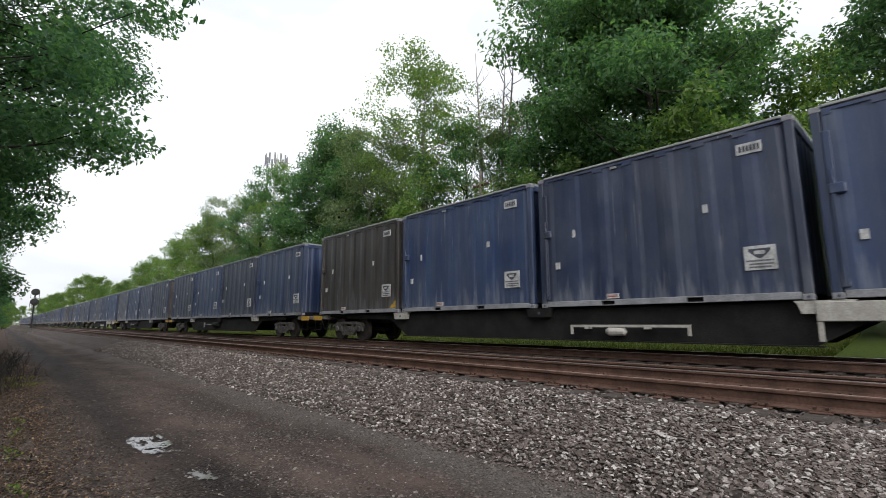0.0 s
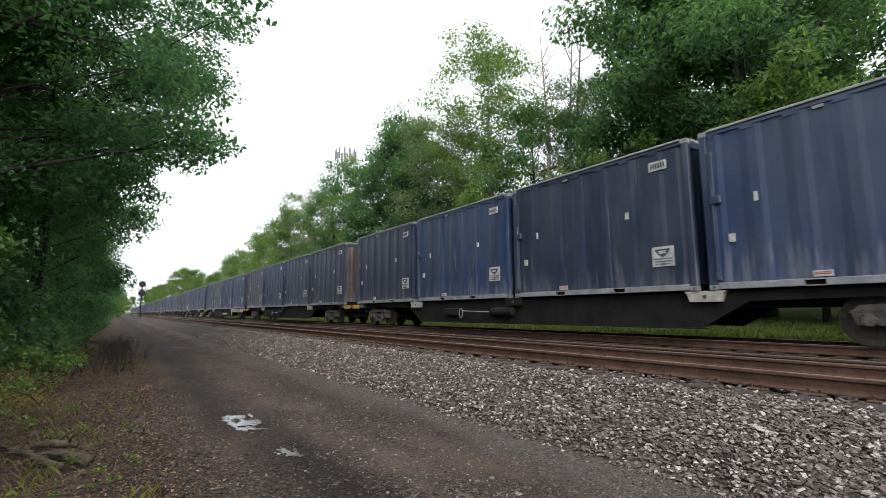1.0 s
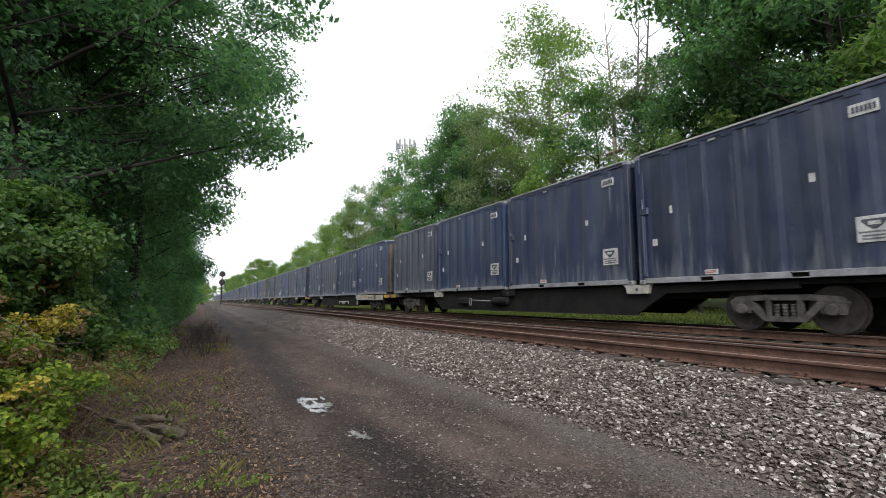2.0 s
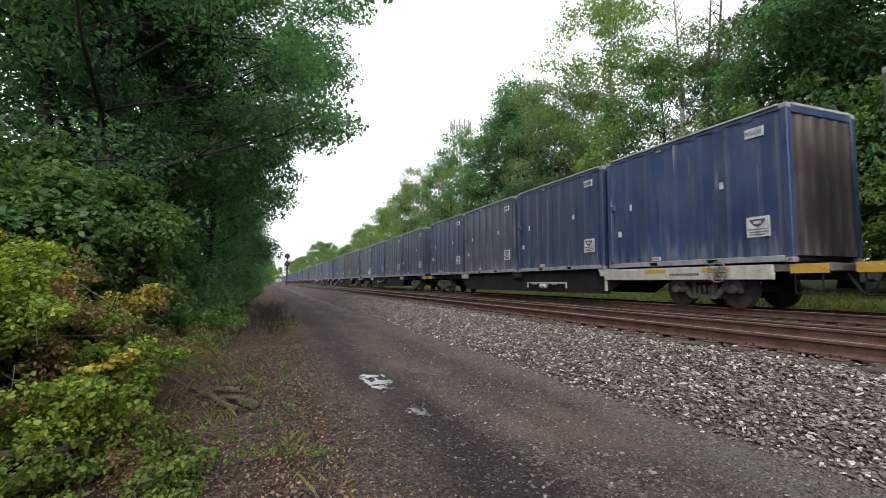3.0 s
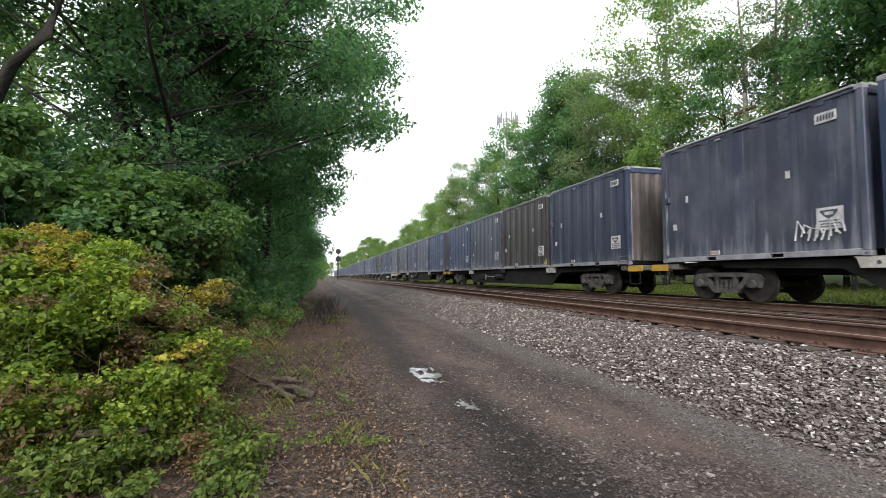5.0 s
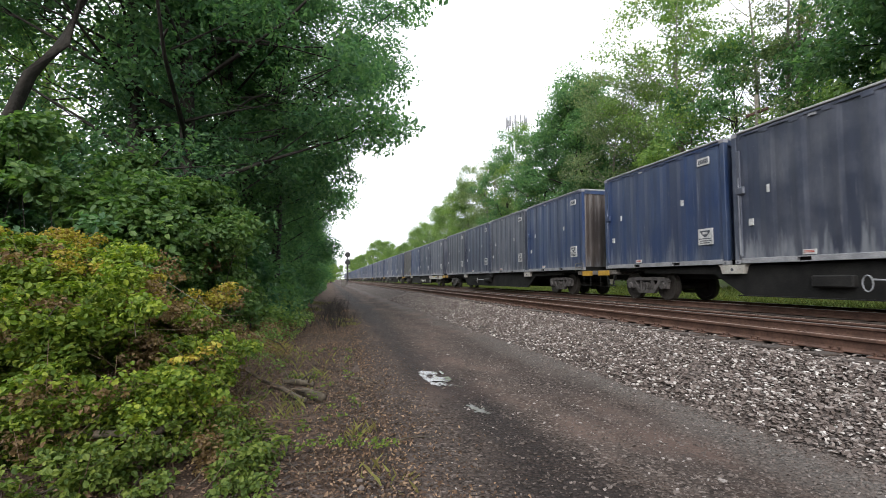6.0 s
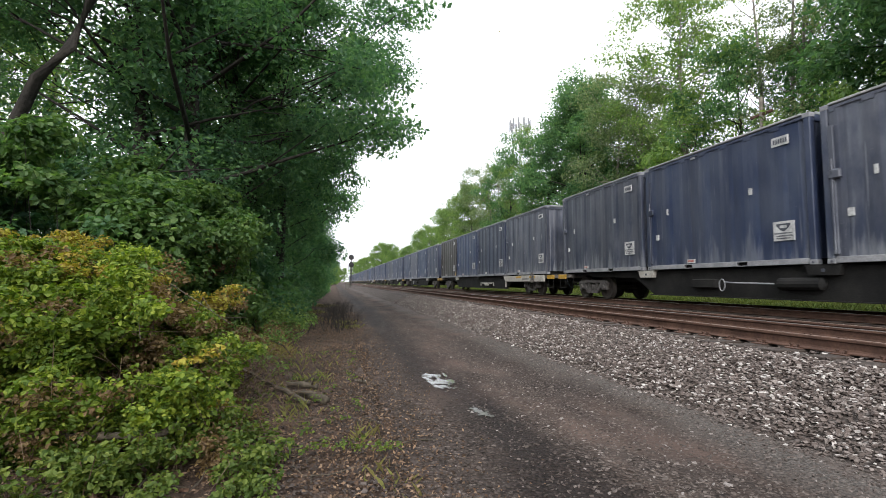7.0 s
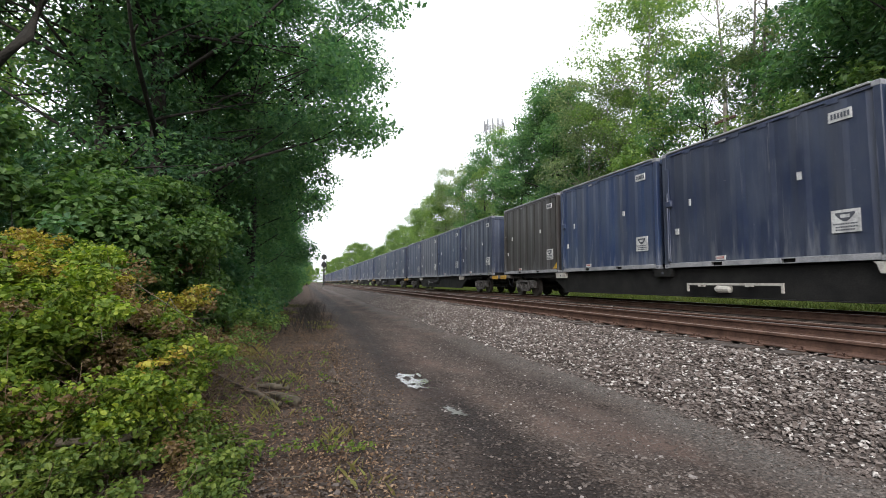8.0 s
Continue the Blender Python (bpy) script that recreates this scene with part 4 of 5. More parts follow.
def build_train():
    paints = {"B": BLUE, "N": NAVY, "G": GREY_BLUE, "K": BROWN}
    words = {"B": "streaked dark blue steel waste container riding on a flat car", "N": "grimy navy steel waste container riding on a flat car",
             "G": "faded grey-blue steel waste container with pale dust streaks", "K": "dirty brown steel waste container riding on a flat car"}
    models, cars = {}, {}
    rng = random.Random(12)
    for k in CARS:
        y = FIRST_Y + CAR_L * k
        long_sill = k in LONG
        at = pose(SIDE_X, y, RAIL_Z)
        if long_sill not in cars:
            car, _ = build_car(long_sill)
            cars[long_sill] = car
        else:
            car = copy_thing(cars[long_sill], at)
        car.matrix_basis = at
        tagged(car, "black four-container flat car with a long white end sill" if long_sill else "black four-container flat car with yellow end reflectors")
        axles = [a for b in car.children if b.name.startswith("bogie") for a in b.children if a.name.startswith("wheelset")]
        TRAIN.append((car, SIDE_X, y, RAIL_Z, axles))
        row = PAINTS.get(k, "".join(rng.choice("BNNG") for _ in range(4)))
        for i, p in enumerate(row):
            end = RUST_END if (i == 0 and k in (1, 2, 4, 5)) or p == "K" else paints[p]
            key = (p, end.name, NUMBERS.get((k, i)), (k, i) == (3, 3))
            cy = y + i * PITCH + 0.07
            at = pose(SIDE_X + rng.uniform(-0.01, 0.01), cy, RAIL_Z + DECK)
            if key not in models:
                models[key] = build_container(paints[p], end, NUMBERS.get((k, i)), (k, i) == (3, 3))
                c = models[key]
            else:
                c = copy_thing(models[key], at)
            c.matrix_basis = at
            tagged(c, words[p])
            if (k, i) == (3, 3):
                tagged(c, "faded grey-blue waste container with white scrawled spray paint")
            if end is RUST_END and p != "K":
                tagged(c, words[p].split(" steel")[0] + " steel waste container with a rusty brown end wall")
            TRAIN.append((c, at.translation.x, cy, at.translation.z, []))


# ---------------------------------------------------------------- plants
def leaf_arrays(rng, centres, sizes, up=0.6, out=None, droop=0.3, aspect=0.55, round_leaf=False):
    """Folded leaves at the centres, four-cornered or rounder with six; out: unit ways that they face besides up."""
    n = len(centres)
    nrm = rng.normal(0, 0.55, (n, 3))
    nrm[:, 2] += up
    if out is not None:
        nrm += out * 0.55
    nrm /= np.linalg.norm(nrm, axis=1)[:, None]
    a = rng.normal(0, 1, (n, 3))
    a[:, 2] -= droop
    a -= nrm * (a * nrm).sum(1)[:, None]
    a /= np.linalg.norm(a, axis=1)[:, None]
    b = np.cross(nrm, a)
    s = sizes[:, None]
    base = centres - a * s * 0.5
    tip = centres + a * s * 0.5 - nrm * s * 0.12
    mid = centres + nrm * s * 0.10
    w = b * s * aspect * 0.5
    if not round_leaf:
        v = np.stack([base, mid + w - a * s * 0.03, tip, mid - w - a * s * 0.03], 1).reshape(-1, 3)
        return v, np.arange(n * 4).reshape(-1, 4)
    back, fore = mid - a * s * 0.22, mid + a * s * 0.16 - nrm * s * 0.03
    v = np.stack([base, back + w * 1.05, fore + w * 0.95, tip, fore - w * 0.95, back - w * 1.05], 1).reshape(-1, 3)
    o = np.arange(n)[:, None] * 6
    f = np.concatenate([o + np.array([[0, 1, 2, 3]]), o + np.array([[0, 3, 4, 5]])], 1).reshape(-1, 4)
    return v, f


def clump_leaves(rng, clumps, per, size, flat=0.65, up=0.6, aspect=0.55, round_leaf=False):
    """Leaves round clump centres (x, y, z, r); per: how many in a clump of one metre."""
    cs, ss, os = [], [], []
    for x, y, z, r in clumps:
        n = max(12, int(per * r ** 1.7))
        d = rng.normal(0, 1, (n, 3))
        d /= np.linalg.norm(d, axis=1)[:, None]
        # a few lobes make the outline uneven
        lobes = rng.normal(0, 1, (5, 3))
        lobes /= np.linalg.norm(lobes, axis=1)[:, None]
        reach = 0.62 + 0.55 * np.clip((d @ lobes.T).max(1), 0, 1) ** 2
        rad = r * reach * rng.random(n) ** 0.42
        p = d * rad[:, None]
        p[:, 2] *= flat
        cs.append(p + (x, y, z))
        os.append(d)
        ss.append(size * rng.uniform(0.65, 1.3, n))
    return leaf_arrays(rng, np.concatenate(cs), np.concatenate(ss), up, np.concatenate(os), 0.3, aspect, round_leaf)


def make_tree(seed, height, radius, low=0.3, spread=0.28, limbs=16, per=170, leaf=0.26, leaves=LEAF_MID, bark=BARK, bend=0.04, full=0.8, clump=1.25, twigs=3, ivy=0):
    """Trunk and crown meshes of a broadleaf tree, rooted at the origin."""
    rng = np.random.default_rng(seed)
    r = random.Random(seed)
    s = Shape()
    ph = r.uniform(0, 6.28)

    def trunk_at(k):
        z = k * height * 0.94
        return Vector((bend * height * math.sin(k * 2.6 + ph) * k, bend * height * math.cos(k * 2.1 + ph) * k, z))
    ks = [0, 0.015, 0.05, 0.12, 0.25, 0.4, 0.55, 0.7, 0.85, 1.0]
    flare = [1.7, 1.3, 1.08, 1.0, 0.9, 0.74, 0.56, 0.38, 0.2, 0.06]
    s.tube([trunk_at(k) - Vector((0, 0, 0.15 if k == 0 else 0)) for k in ks], [radius * q for q in flare], 9)
    clumps = []
    for i in range(limbs):
        k = low + (0.97 - low) * ((i + r.random() * 0.8) / limbs)
        start = trunk_at(k)
        az = i * 2.4 + r.uniform(-0.5, 0.5)
        rel = (k - low) / (1 - low)
        reach = height * spread * (0.45 + full * math.sin(math.pi * min(1, 0.18 + rel * 0.80))) * r.uniform(0.7, 1.15)
        rise = r.uniform(0.15, 0.7) + 0.5 * rel
        way = Vector((math.cos(az), math.sin(az), rise)).normalized()
        p1 = start + way * reach * 0.5 + Vector((0, 0, -0.02 * reach))
        p2 = start + way * reach + Vector((r.uniform(-0.1, 0.1) * reach, r.uniform(-0.1, 0.1) * reach, r.uniform(-0.12, 0.1) * reach))
        rad = max(0.02, radius * 0.42 * (1 - k * 0.75))
        s.tube([start, p1, p2], [rad, rad * 0.6, rad * 0.15], 5)
        for j in range(twigs):
            a = r.uniform(0.35, 1.0)
            q = start.lerp(p2, a)
            side = Vector((r.uniform(-1, 1), r.uniform(-1, 1), r.uniform(-0.25, 0.6))).normalized()
            e = q + side * reach * r.uniform(0.22, 0.5)
            s.tube([q, e], [rad * 0.35, 0.012], 4)
            c = r.uniform(0.7, 1.15) * clump
            clumps.append((e.x, e.y, e.z, c))
        clumps.append((p2.x, p2.y, p2.z, clump * r.uniform(0.75, 1.2)))
    for i in range(ivy):
        p = trunk_at(0.04 + 0.66 * i / ivy)
        a = i * 2.1
        clumps.append((p.x + 0.25 * math.cos(a), p.y + 0.25 * math.sin(a), p.z, r.uniform(0.40, 0.62)))
    top = trunk_at(1.0)
    clumps.append((top.x, top.y, top.z, clump * 0.9))
    v, f = clump_leaves(rng, clumps, per, leaf)
    return s.mesh("trunk", bark, True), flat_mesh("crown", v, f, leaves)


def plant_tree(models, kind, x, y, turn, scale, label, group="", lift=0.0):
    ob = thing("tree", label, "tree", group, at=pose(x, y, ground_z(x) - 0.08 + lift, 0, 0, turn) @ Matrix.Diagonal((scale, scale, scale, 1)))
    trunk, crown = models[kind]
    part("trunk", trunk, None, ob)
    part("crown", crown, None, ob)
    return ob


def build_far_trees():
    """The wood beyond the train, and the far end of the line."""
    m = {
        "oak": make_tree(21, 17.6, 0.26, 0.28, 0.24, 17, 140, 0.24, LEAF_MID),
        "dense": make_tree(22, 18, 0.28, 0.10, 0.19, 28, 190, 0.23, LEAF_MID, full=0.9, clump=1.5),
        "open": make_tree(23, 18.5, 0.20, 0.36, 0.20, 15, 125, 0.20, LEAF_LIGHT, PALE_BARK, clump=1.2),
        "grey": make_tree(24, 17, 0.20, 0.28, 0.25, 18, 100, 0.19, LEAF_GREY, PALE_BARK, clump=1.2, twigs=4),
        # far crowns take the paler green in place of distance haze
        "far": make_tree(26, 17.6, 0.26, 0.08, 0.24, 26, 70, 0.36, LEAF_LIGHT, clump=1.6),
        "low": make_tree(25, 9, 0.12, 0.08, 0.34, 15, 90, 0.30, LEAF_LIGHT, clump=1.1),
    }
    g = "trees beyond the train"
    words = {"oak": "tall green broadleaf tree in the wood beyond the tracks", "far": "full green broadleaf tree far along the line", "dense": "tall dark green tree thick with leaves and vines",
             "open": "slender light green tree with gaps in its crown", "grey": "thin grey-green tree with bare pale branches showing",
             "low": "bushy young green tree at the wood's edge"}
    rows = [
        # the dense vine-hung pair
        ("dense", 23.6, 12.8, 10, 1.28), ("dense", 22.8, 8.6, 130, 1.12), ("dense", 26.5, 10.0, 60, 1.30),
        ("grey", 24, 18.2, 0, 0.90), ("oak", 23.5, 22.0, 200, 0.84), ("open", 22.5, 25.2, 80, 1.14), ("open", 24.5, 28.2, 190, 1.12), ("grey", 23.0, 30.6, 120, 0.98),
        ("grey", 22.5, 34.0, 260, 0.94), ("open", 26.0, 32.5, 20, 0.90), ("dense", 23.0, 38.6, 80, 1.10), ("dense", 24.0, 43.0, 300, 1.04),
        ("oak", 22.6, 47.0, 30, 0.98), ("open", 23.5, 51.5, 110, 1.0), ("oak", 22.4, 56.0, 250, 0.96), ("grey", 22.8, 62.0, 10, 1.04), ("grey", 23.6, 68.0, 140, 1.06),
        ("far", 22.5, 75.0, 170, 0.94), ("grey", 23.5, 82.0, 20, 0.96), ("far", 22.2, 90.0, 60, 0.86), ("open", 23.0, 99.0, 220, 0.80), ("far", 22.0, 109.0, 320, 0.78),
        ("far", 22.8, 121.0, 100, 0.74), ("far", 21.5, 136.0, 10, 0.62), ("far", 23.0, 152.0, 190, 0.62), ("far", 22.0, 176.0, 70, 0.70), ("far", 23.5, 198.0, 150, 0.92), ("far", 21.5, 214.0, 20, 1.02),
        ("far", 21.0, 240.0, 120, 0.86), ("far", 20.0, 275.0, 200, 0.84), ("far", 20.0, 310.0, 40, 0.92), ("far", 19.5, 350.0, 280, 0.96), ("far", 19.5, 400.0, 140, 0.98), ("far", 19.5, 460.0, 30, 1.0),
        # the trees by the camera's side of the line of sight and behind
        ("dense", 24.0, -1.2, 30, 0.82), ("oak", 24, -4.0, 90, 0.92), ("dense", 25, -26, 0, 1.0), ("oak", 24, -38, 50, 1.0), ("oak", 26, -52, 150, 1.0),
        # second row that fills the gaps low down
        ("oak", 30, 31, 10, 0.52), ("dense", 31, 40, 70, 0.70), ("oak", 31, 50, 130, 0.80), ("oak", 31, 63, 190, 0.80), ("far", 31, 79, 250, 0.84), ("far", 31, 97, 310, 0.78), ("oak", 32, 22.5, 200, 0.50),
    ]
    for kind, x, y, turn, s in rows:
        plant_tree(m, kind, x, y, turn, s, words[kind], g)
    for x, y, s in ((20.4, 3.0, 0.8), (20.8, 6.0, 0.95), (20.2, 8.6, 0.75), (21.0, 11.0, 0.9), (20.4, 14.0, 0.85), (21.0, 17.0, 0.8), (20.6, 0.0, 0.8), (20.5, -3.5, 0.9)):
        plant_tree(m, "low", x, y, x * 77 + y * 31, s, words["low"], g)
    for x, y, s in ((31, 2.0, 0.8), (31, 9.0, 0.95), (32, 16.0, 0.8)):
        plant_tree(m, "far", x, y, y * 40, s, "full green broadleaf tree deeper in the wood", g)
    rng = random.Random(31)
    y = 3.0
    while y < 120:
        plant_tree(m, "low", 19.5 + rng.uniform(-0.6, 1.4), y, rng.uniform(0, 360), rng.uniform(0.42, 0.85), words["low"], g)
        y += rng.uniform(3.0, 5.5) + y * 0.03
    # trees that close the view along the line
    for x, y, s in ((-1.6, 132, 0.40), (-0.4, 165, 0.42), (-2.2, 150, 0.36), (0.4, 190, 0.42), (1.6, 255, 0.55), (1.0, 215, 0.48), (1.0, 290, 0.72), (-1.0, 240, 0.55), (-6, 330, 0.9), (0, 420, 1.0), (-16, 300, 0.95), (9, 690, 1.1), (26, 500, 0.9), (-2, 560, 1.1), (16, 710, 1.2)):
        plant_tree(m, "far", x, y, rng.uniform(0, 360), s, words["far"], g)


def build_dead_tree():
    """The bare tree against the sky."""
    ob = thing("bare_tree", "leafless grey dead tree rising between green crowns", "tree", at=pose(24.0, 20.4, ground_z(24)))
    r = random.Random(77)
    s = Shape()
    for b in range(3):
        x, y = r.uniform(-0.5, 0.5), r.uniform(-1.2, 1.2)
        top = Vector((x * 2.5, y * 1.8, 19.5 + b * 0.7))
        s.tube([(x * 0.3, y * 0.3, -0.1), (x, y, 8), (x * 1.6, y * 1.3, 14), top], [0.16, 0.12, 0.08, 0.015], 6)
        for k in range(16):
            z = 10 + 9 * k / 16
            p = Vector((x * (1 + z / 20), y * (1 + z / 28), z))
            a = r.uniform(0, 6.28)
            e = p + Vector((math.cos(a) * 1.1, math.sin(a) * 1.1, r.uniform(0.8, 1.9))) * r.uniform(0.5, 1.2)
            s.tube([p, p.lerp(e, 0.5) + Vector((0, 0, -0.1)), e], [0.04, 0.028, 0.008], 4)
            for _ in range(2):
                q = p.lerp(e, r.uniform(0.4, 0.9))
                s.tube([q, q + Vector((r.uniform(-0.5, 0.5), r.uniform(-0.5, 0.5), r.uniform(0.3, 0.8)))], [0.014, 0.005], 3)
    part("trunk", s, PALE_BARK, ob, smooth=True)


def build_left_wood():
    """The near trees on the camera's side of the track."""
    m = {
        "near": make_tree(41, 17, 0.24, 0.24, 0.29, 24, 270, 0.165, LEAF_DARK, full=0.9, clump=1.25, twigs=4, ivy=34),
        "reach": make_tree(42, 15, 0.20, 0.16, 0.31, 24, 330, 0.160, LEAF_DARK, full=0.9, clump=1.15, twigs=4, ivy=30),
        "crown": make_tree(47, 17, 0.20, 0.46, 0.22, 22, 300, 0.165, LEAF_DARK, full=0.95, clump=1.15, twigs=4),
        "mid": make_tree(45, 18, 0.24, 0.16, 0.25, 22, 105, 0.165, LEAF_MID, clump=1.3, ivy=34),
        "tall": make_tree(43, 19, 0.26, 0.18, 0.26, 24, 62, 0.26, LEAF_LIGHT, clump=1.35, ivy=30),
        "edge": make_tree(44, 12, 0.14, 0.05, 0.30, 22, 250, 0.19, LEAF_DARK, clump=1.2),
    }
    g = "trees beside the access road"
    words = {"near": "tall dark-leaved tree overhanging the access road", "reach": "dark green tree reaching its boughs over the road",
             "crown": "high-crowned dark green tree leaning over the road", "mid": "tall ivy-clad tree just inside the wood", "tall": "tall green tree standing back in the wood", "edge": "leafy dark green tree at the road's edge"}
    rows = [("near", -3.7, 13.4, 20, 0.95), ("reach", -3.7, 18.5, 140, 1.0), ("reach", -4.3, 15.8, 75, 0.92), ("near", -3.7, 24.0, 230, 0.92), ("crown", -2.3, 21.0, 30, 0.93), ("edge", -3.1, 30.0, 0, 1.0), ("edge", -3.6, 36.5, 60, 1.0),
            ("edge", -4.0, 44.0, 190, 0.95), ("edge", -4.4, 54.0, 90, 0.95), ("edge", -4.6, 66.0, 10, 0.92), ("edge", -4.4, 80.0, 150, 0.95), ("edge", -3.8, 97.0, 240, 0.95), ("edge", -3.8, 118.0, 80, 0.95),
            ("edge", -3.4, 145.0, 20, 0.95), ("edge", -2.6, 180.0, 110, 0.95), ("edge", -1.6, 220.0, 200, 0.95), ("edge", -1.0, 265.0, 10, 0.95),
            ("mid", -5.0, 13.4, 0, 0.80), ("mid", -11.8, 15.0, 70, 0.86), ("tall", -6.6, 22.0, 150, 0.9), ("tall", -17.5, 21.0, 220, 0.95), ("tall", -8.0, 30.0, 290, 0.92),
            ("tall", -7.5, 40.0, 20, 0.86), ("tall", -7.5, 55.0, 90, 0.84), ("tall", -17.0, 27.0, 10, 0.95),
            ("tall", -16.0, -24.0, 40, 0.9), ("tall", -12.0, -36.0, 140, 0.9), ("tall", -24.0, -14.0, 200, 0.9)]
    for kind, x, y, turn, s in rows:
        plant_tree(m, kind, x, y, turn, s, words[kind], g)


def build_leaning_tree():
    ob = thing("leaning_tree", "dark leaning tree trunk forking into the canopy", "tree", "trees beside the access road")
    s = Shape()
    s.tube([(-6.7, 10.4, 0.2), (-6.45, 10.3, 2.2), (-6.1, 10.3, 4.0), (-5.63, 10.3, 5.4), (-5.1, 10.3, 6.1), (-4.8, 10.3, 7.1), (-4.5, 10.5, 9.2), (-4.4, 10.8, 11.5)], [0.19, 0.15, 0.125, 0.11, 0.10, 0.09, 0.06, 0.03], 10)
    s.tube([(-6.3, 10.3, 3.2), (-6.8, 10.0, 5.0), (-7.2, 9.8, 8.0), (-7.3, 9.9, 11.0)], [0.11, 0.09, 0.07, 0.03], 8)
    part("trunk", s, BARK, ob, smooth=True)
    rng = np.random.default_rng(46)
    r = random.Random(46)
    spots = [(r.gauss(-4.4, 1.2), r.gauss(10.5, 0.9), r.uniform(7.0, 12.5), r.uniform(0.7, 1.2)) for _ in range(18)]
    spots += [(-6.8 + r.gauss(0, 0.9), 9.9 + r.gauss(0, 0.8), r.uniform(6.0, 11.5), r.uniform(0.6, 1.0)) for _ in range(9)]
    v, f = clump_leaves(rng, spots, 240, 0.14)
    part("crown", flat_mesh("crown", v, f, LEAF_DARK), None, ob)


def bush(seed, name, label, category, clumps, per, leaf, leaves, stems=True, up=0.9, flat=0.7, aspect=0.6):
    """A leafy shrub: arching stems and leaves round clumps."""
    rng = np.random.default_rng(seed)
    r = random.Random(seed)
    ob = thing(name, label, category)
    if stems:
        s = Shape()
        for x, y, z, rad in clumps:
            g = ground_z(x)
            for _ in range(1):
                bx, by = x + r.uniform(-0.35, 0.35), y + r.uniform(-0.35, 0.35)
                s.tube([(bx, by, g - 0.05), ((bx + x) / 2 + r.uniform(-0.15, 0.15), (by + y) / 2 + r.uniform(-0.15, 0.15), (g + z) / 2 + 0.15),
                        (x + r.uniform(-0.5, 0.5) * rad, y + r.uniform(-0.5, 0.5) * rad, z + r.uniform(0, 0.5) * rad)], [0.012, 0.008, 0.003], 4)
        tagged(part("stem_tangle", s, BARK, ob), kind="stuff")
    v, f = clump_leaves(rng, clumps, per, leaf, flat, up, 0.66, leaf < 0.12)
    tagged(part("foliage", flat_mesh("foliage", v, f, leaves), None, ob), kind="stuff")
    return ob


def bramble(seed, label, n, area, tops, r0, r1, per, leaf, leaves):
    """Arching canes that carry tufts of leaves along their upper half."""
    rng = np.random.default_rng(seed)
    r = random.Random(seed)
    ob = thing("bramble", label, "shrub")
    s, clumps = Shape(), []
    x0, x1, y0, y1 = area
    for _ in range(n):
        x, y = r.uniform(x0, x1), r.uniform(y0, y1)
        top = float(np.interp(x, [p[0] for p in tops], [p[1] for p in tops])) * r.uniform(0.38, 1.06)
        a, reach = r.uniform(0, 6.28), top * r.uniform(0.25, 0.75)
        dx, dy = math.cos(a) * reach, math.sin(a) * reach - 0.15 * top
        g = ground_z(x)
        pts = []
        for k in range(8):
            u = k / 7
            pts.append(Vector((x + dx * u * u, y + dy * u * u, g - 0.04 + top * math.sin(u * r.uniform(1.75, 1.95)) + 0.02 * k * r.uniform(-1, 1))))
        s.tube(pts, [0.0042 * (1 - 0.1 * k) for k in range(8)], 4)
        for k in range(2, 8):
            for _ in range(2):
                q = pts[k - 1].lerp(pts[k], r.random())
                rad = r.uniform(r0, r1)
                clumps.append((q.x + r.gauss(0, 0.07), q.y + r.gauss(0, 0.07), max(q.z + r.gauss(0, 0.03), g + 0.05), rad))
    tagged(part("cane_tangle", s, CANE, ob, "thin bare brown canes"), kind="stuff")
    v, f = clump_leaves(rng, clumps, per, leaf, 0.6, 0.9, 0.62, True)
    tagged(part("foliage", flat_mesh("foliage", v, f, leaves), None, ob), kind="stuff")
    return ob


def dry_tangle(r):
    """Dead straw-brown stalks at the foot of the thicket."""
    ob = thing("dry_stalks", "dense tangle of dead brown stalks under the bramble", "dead stalks")
    s = Shape()
    for _ in range(900):
        x, y = r.uniform(-4.6, -0.75), r.uniform(4.3, 6.8)
        top = float(np.interp(x, [-4.6, -2.0, -1.3, -0.75], [1.35, 1.15, 0.6, 0.25])) * r.uniform(0.25, 1.0)
        a, l = r.uniform(0, 6.28), r.uniform(0.5, 1.3)
        z = ground_z(x) + r.uniform(0, 0.5) * top
        e = (x + math.cos(a) * l, y + math.sin(a) * l, z + top * r.uniform(-0.1, 0.6))
        s.tube([(x, y, z - 0.02), ((x + e[0]) / 2 + r.gauss(0, 0.08), (y + e[1]) / 2 + r.gauss(0, 0.08), z + top * 0.6), e], [0.0034, 0.003, 0.0015], 3)
    tagged(part("stalk_tangle", s, CANE, ob), kind="stuff")


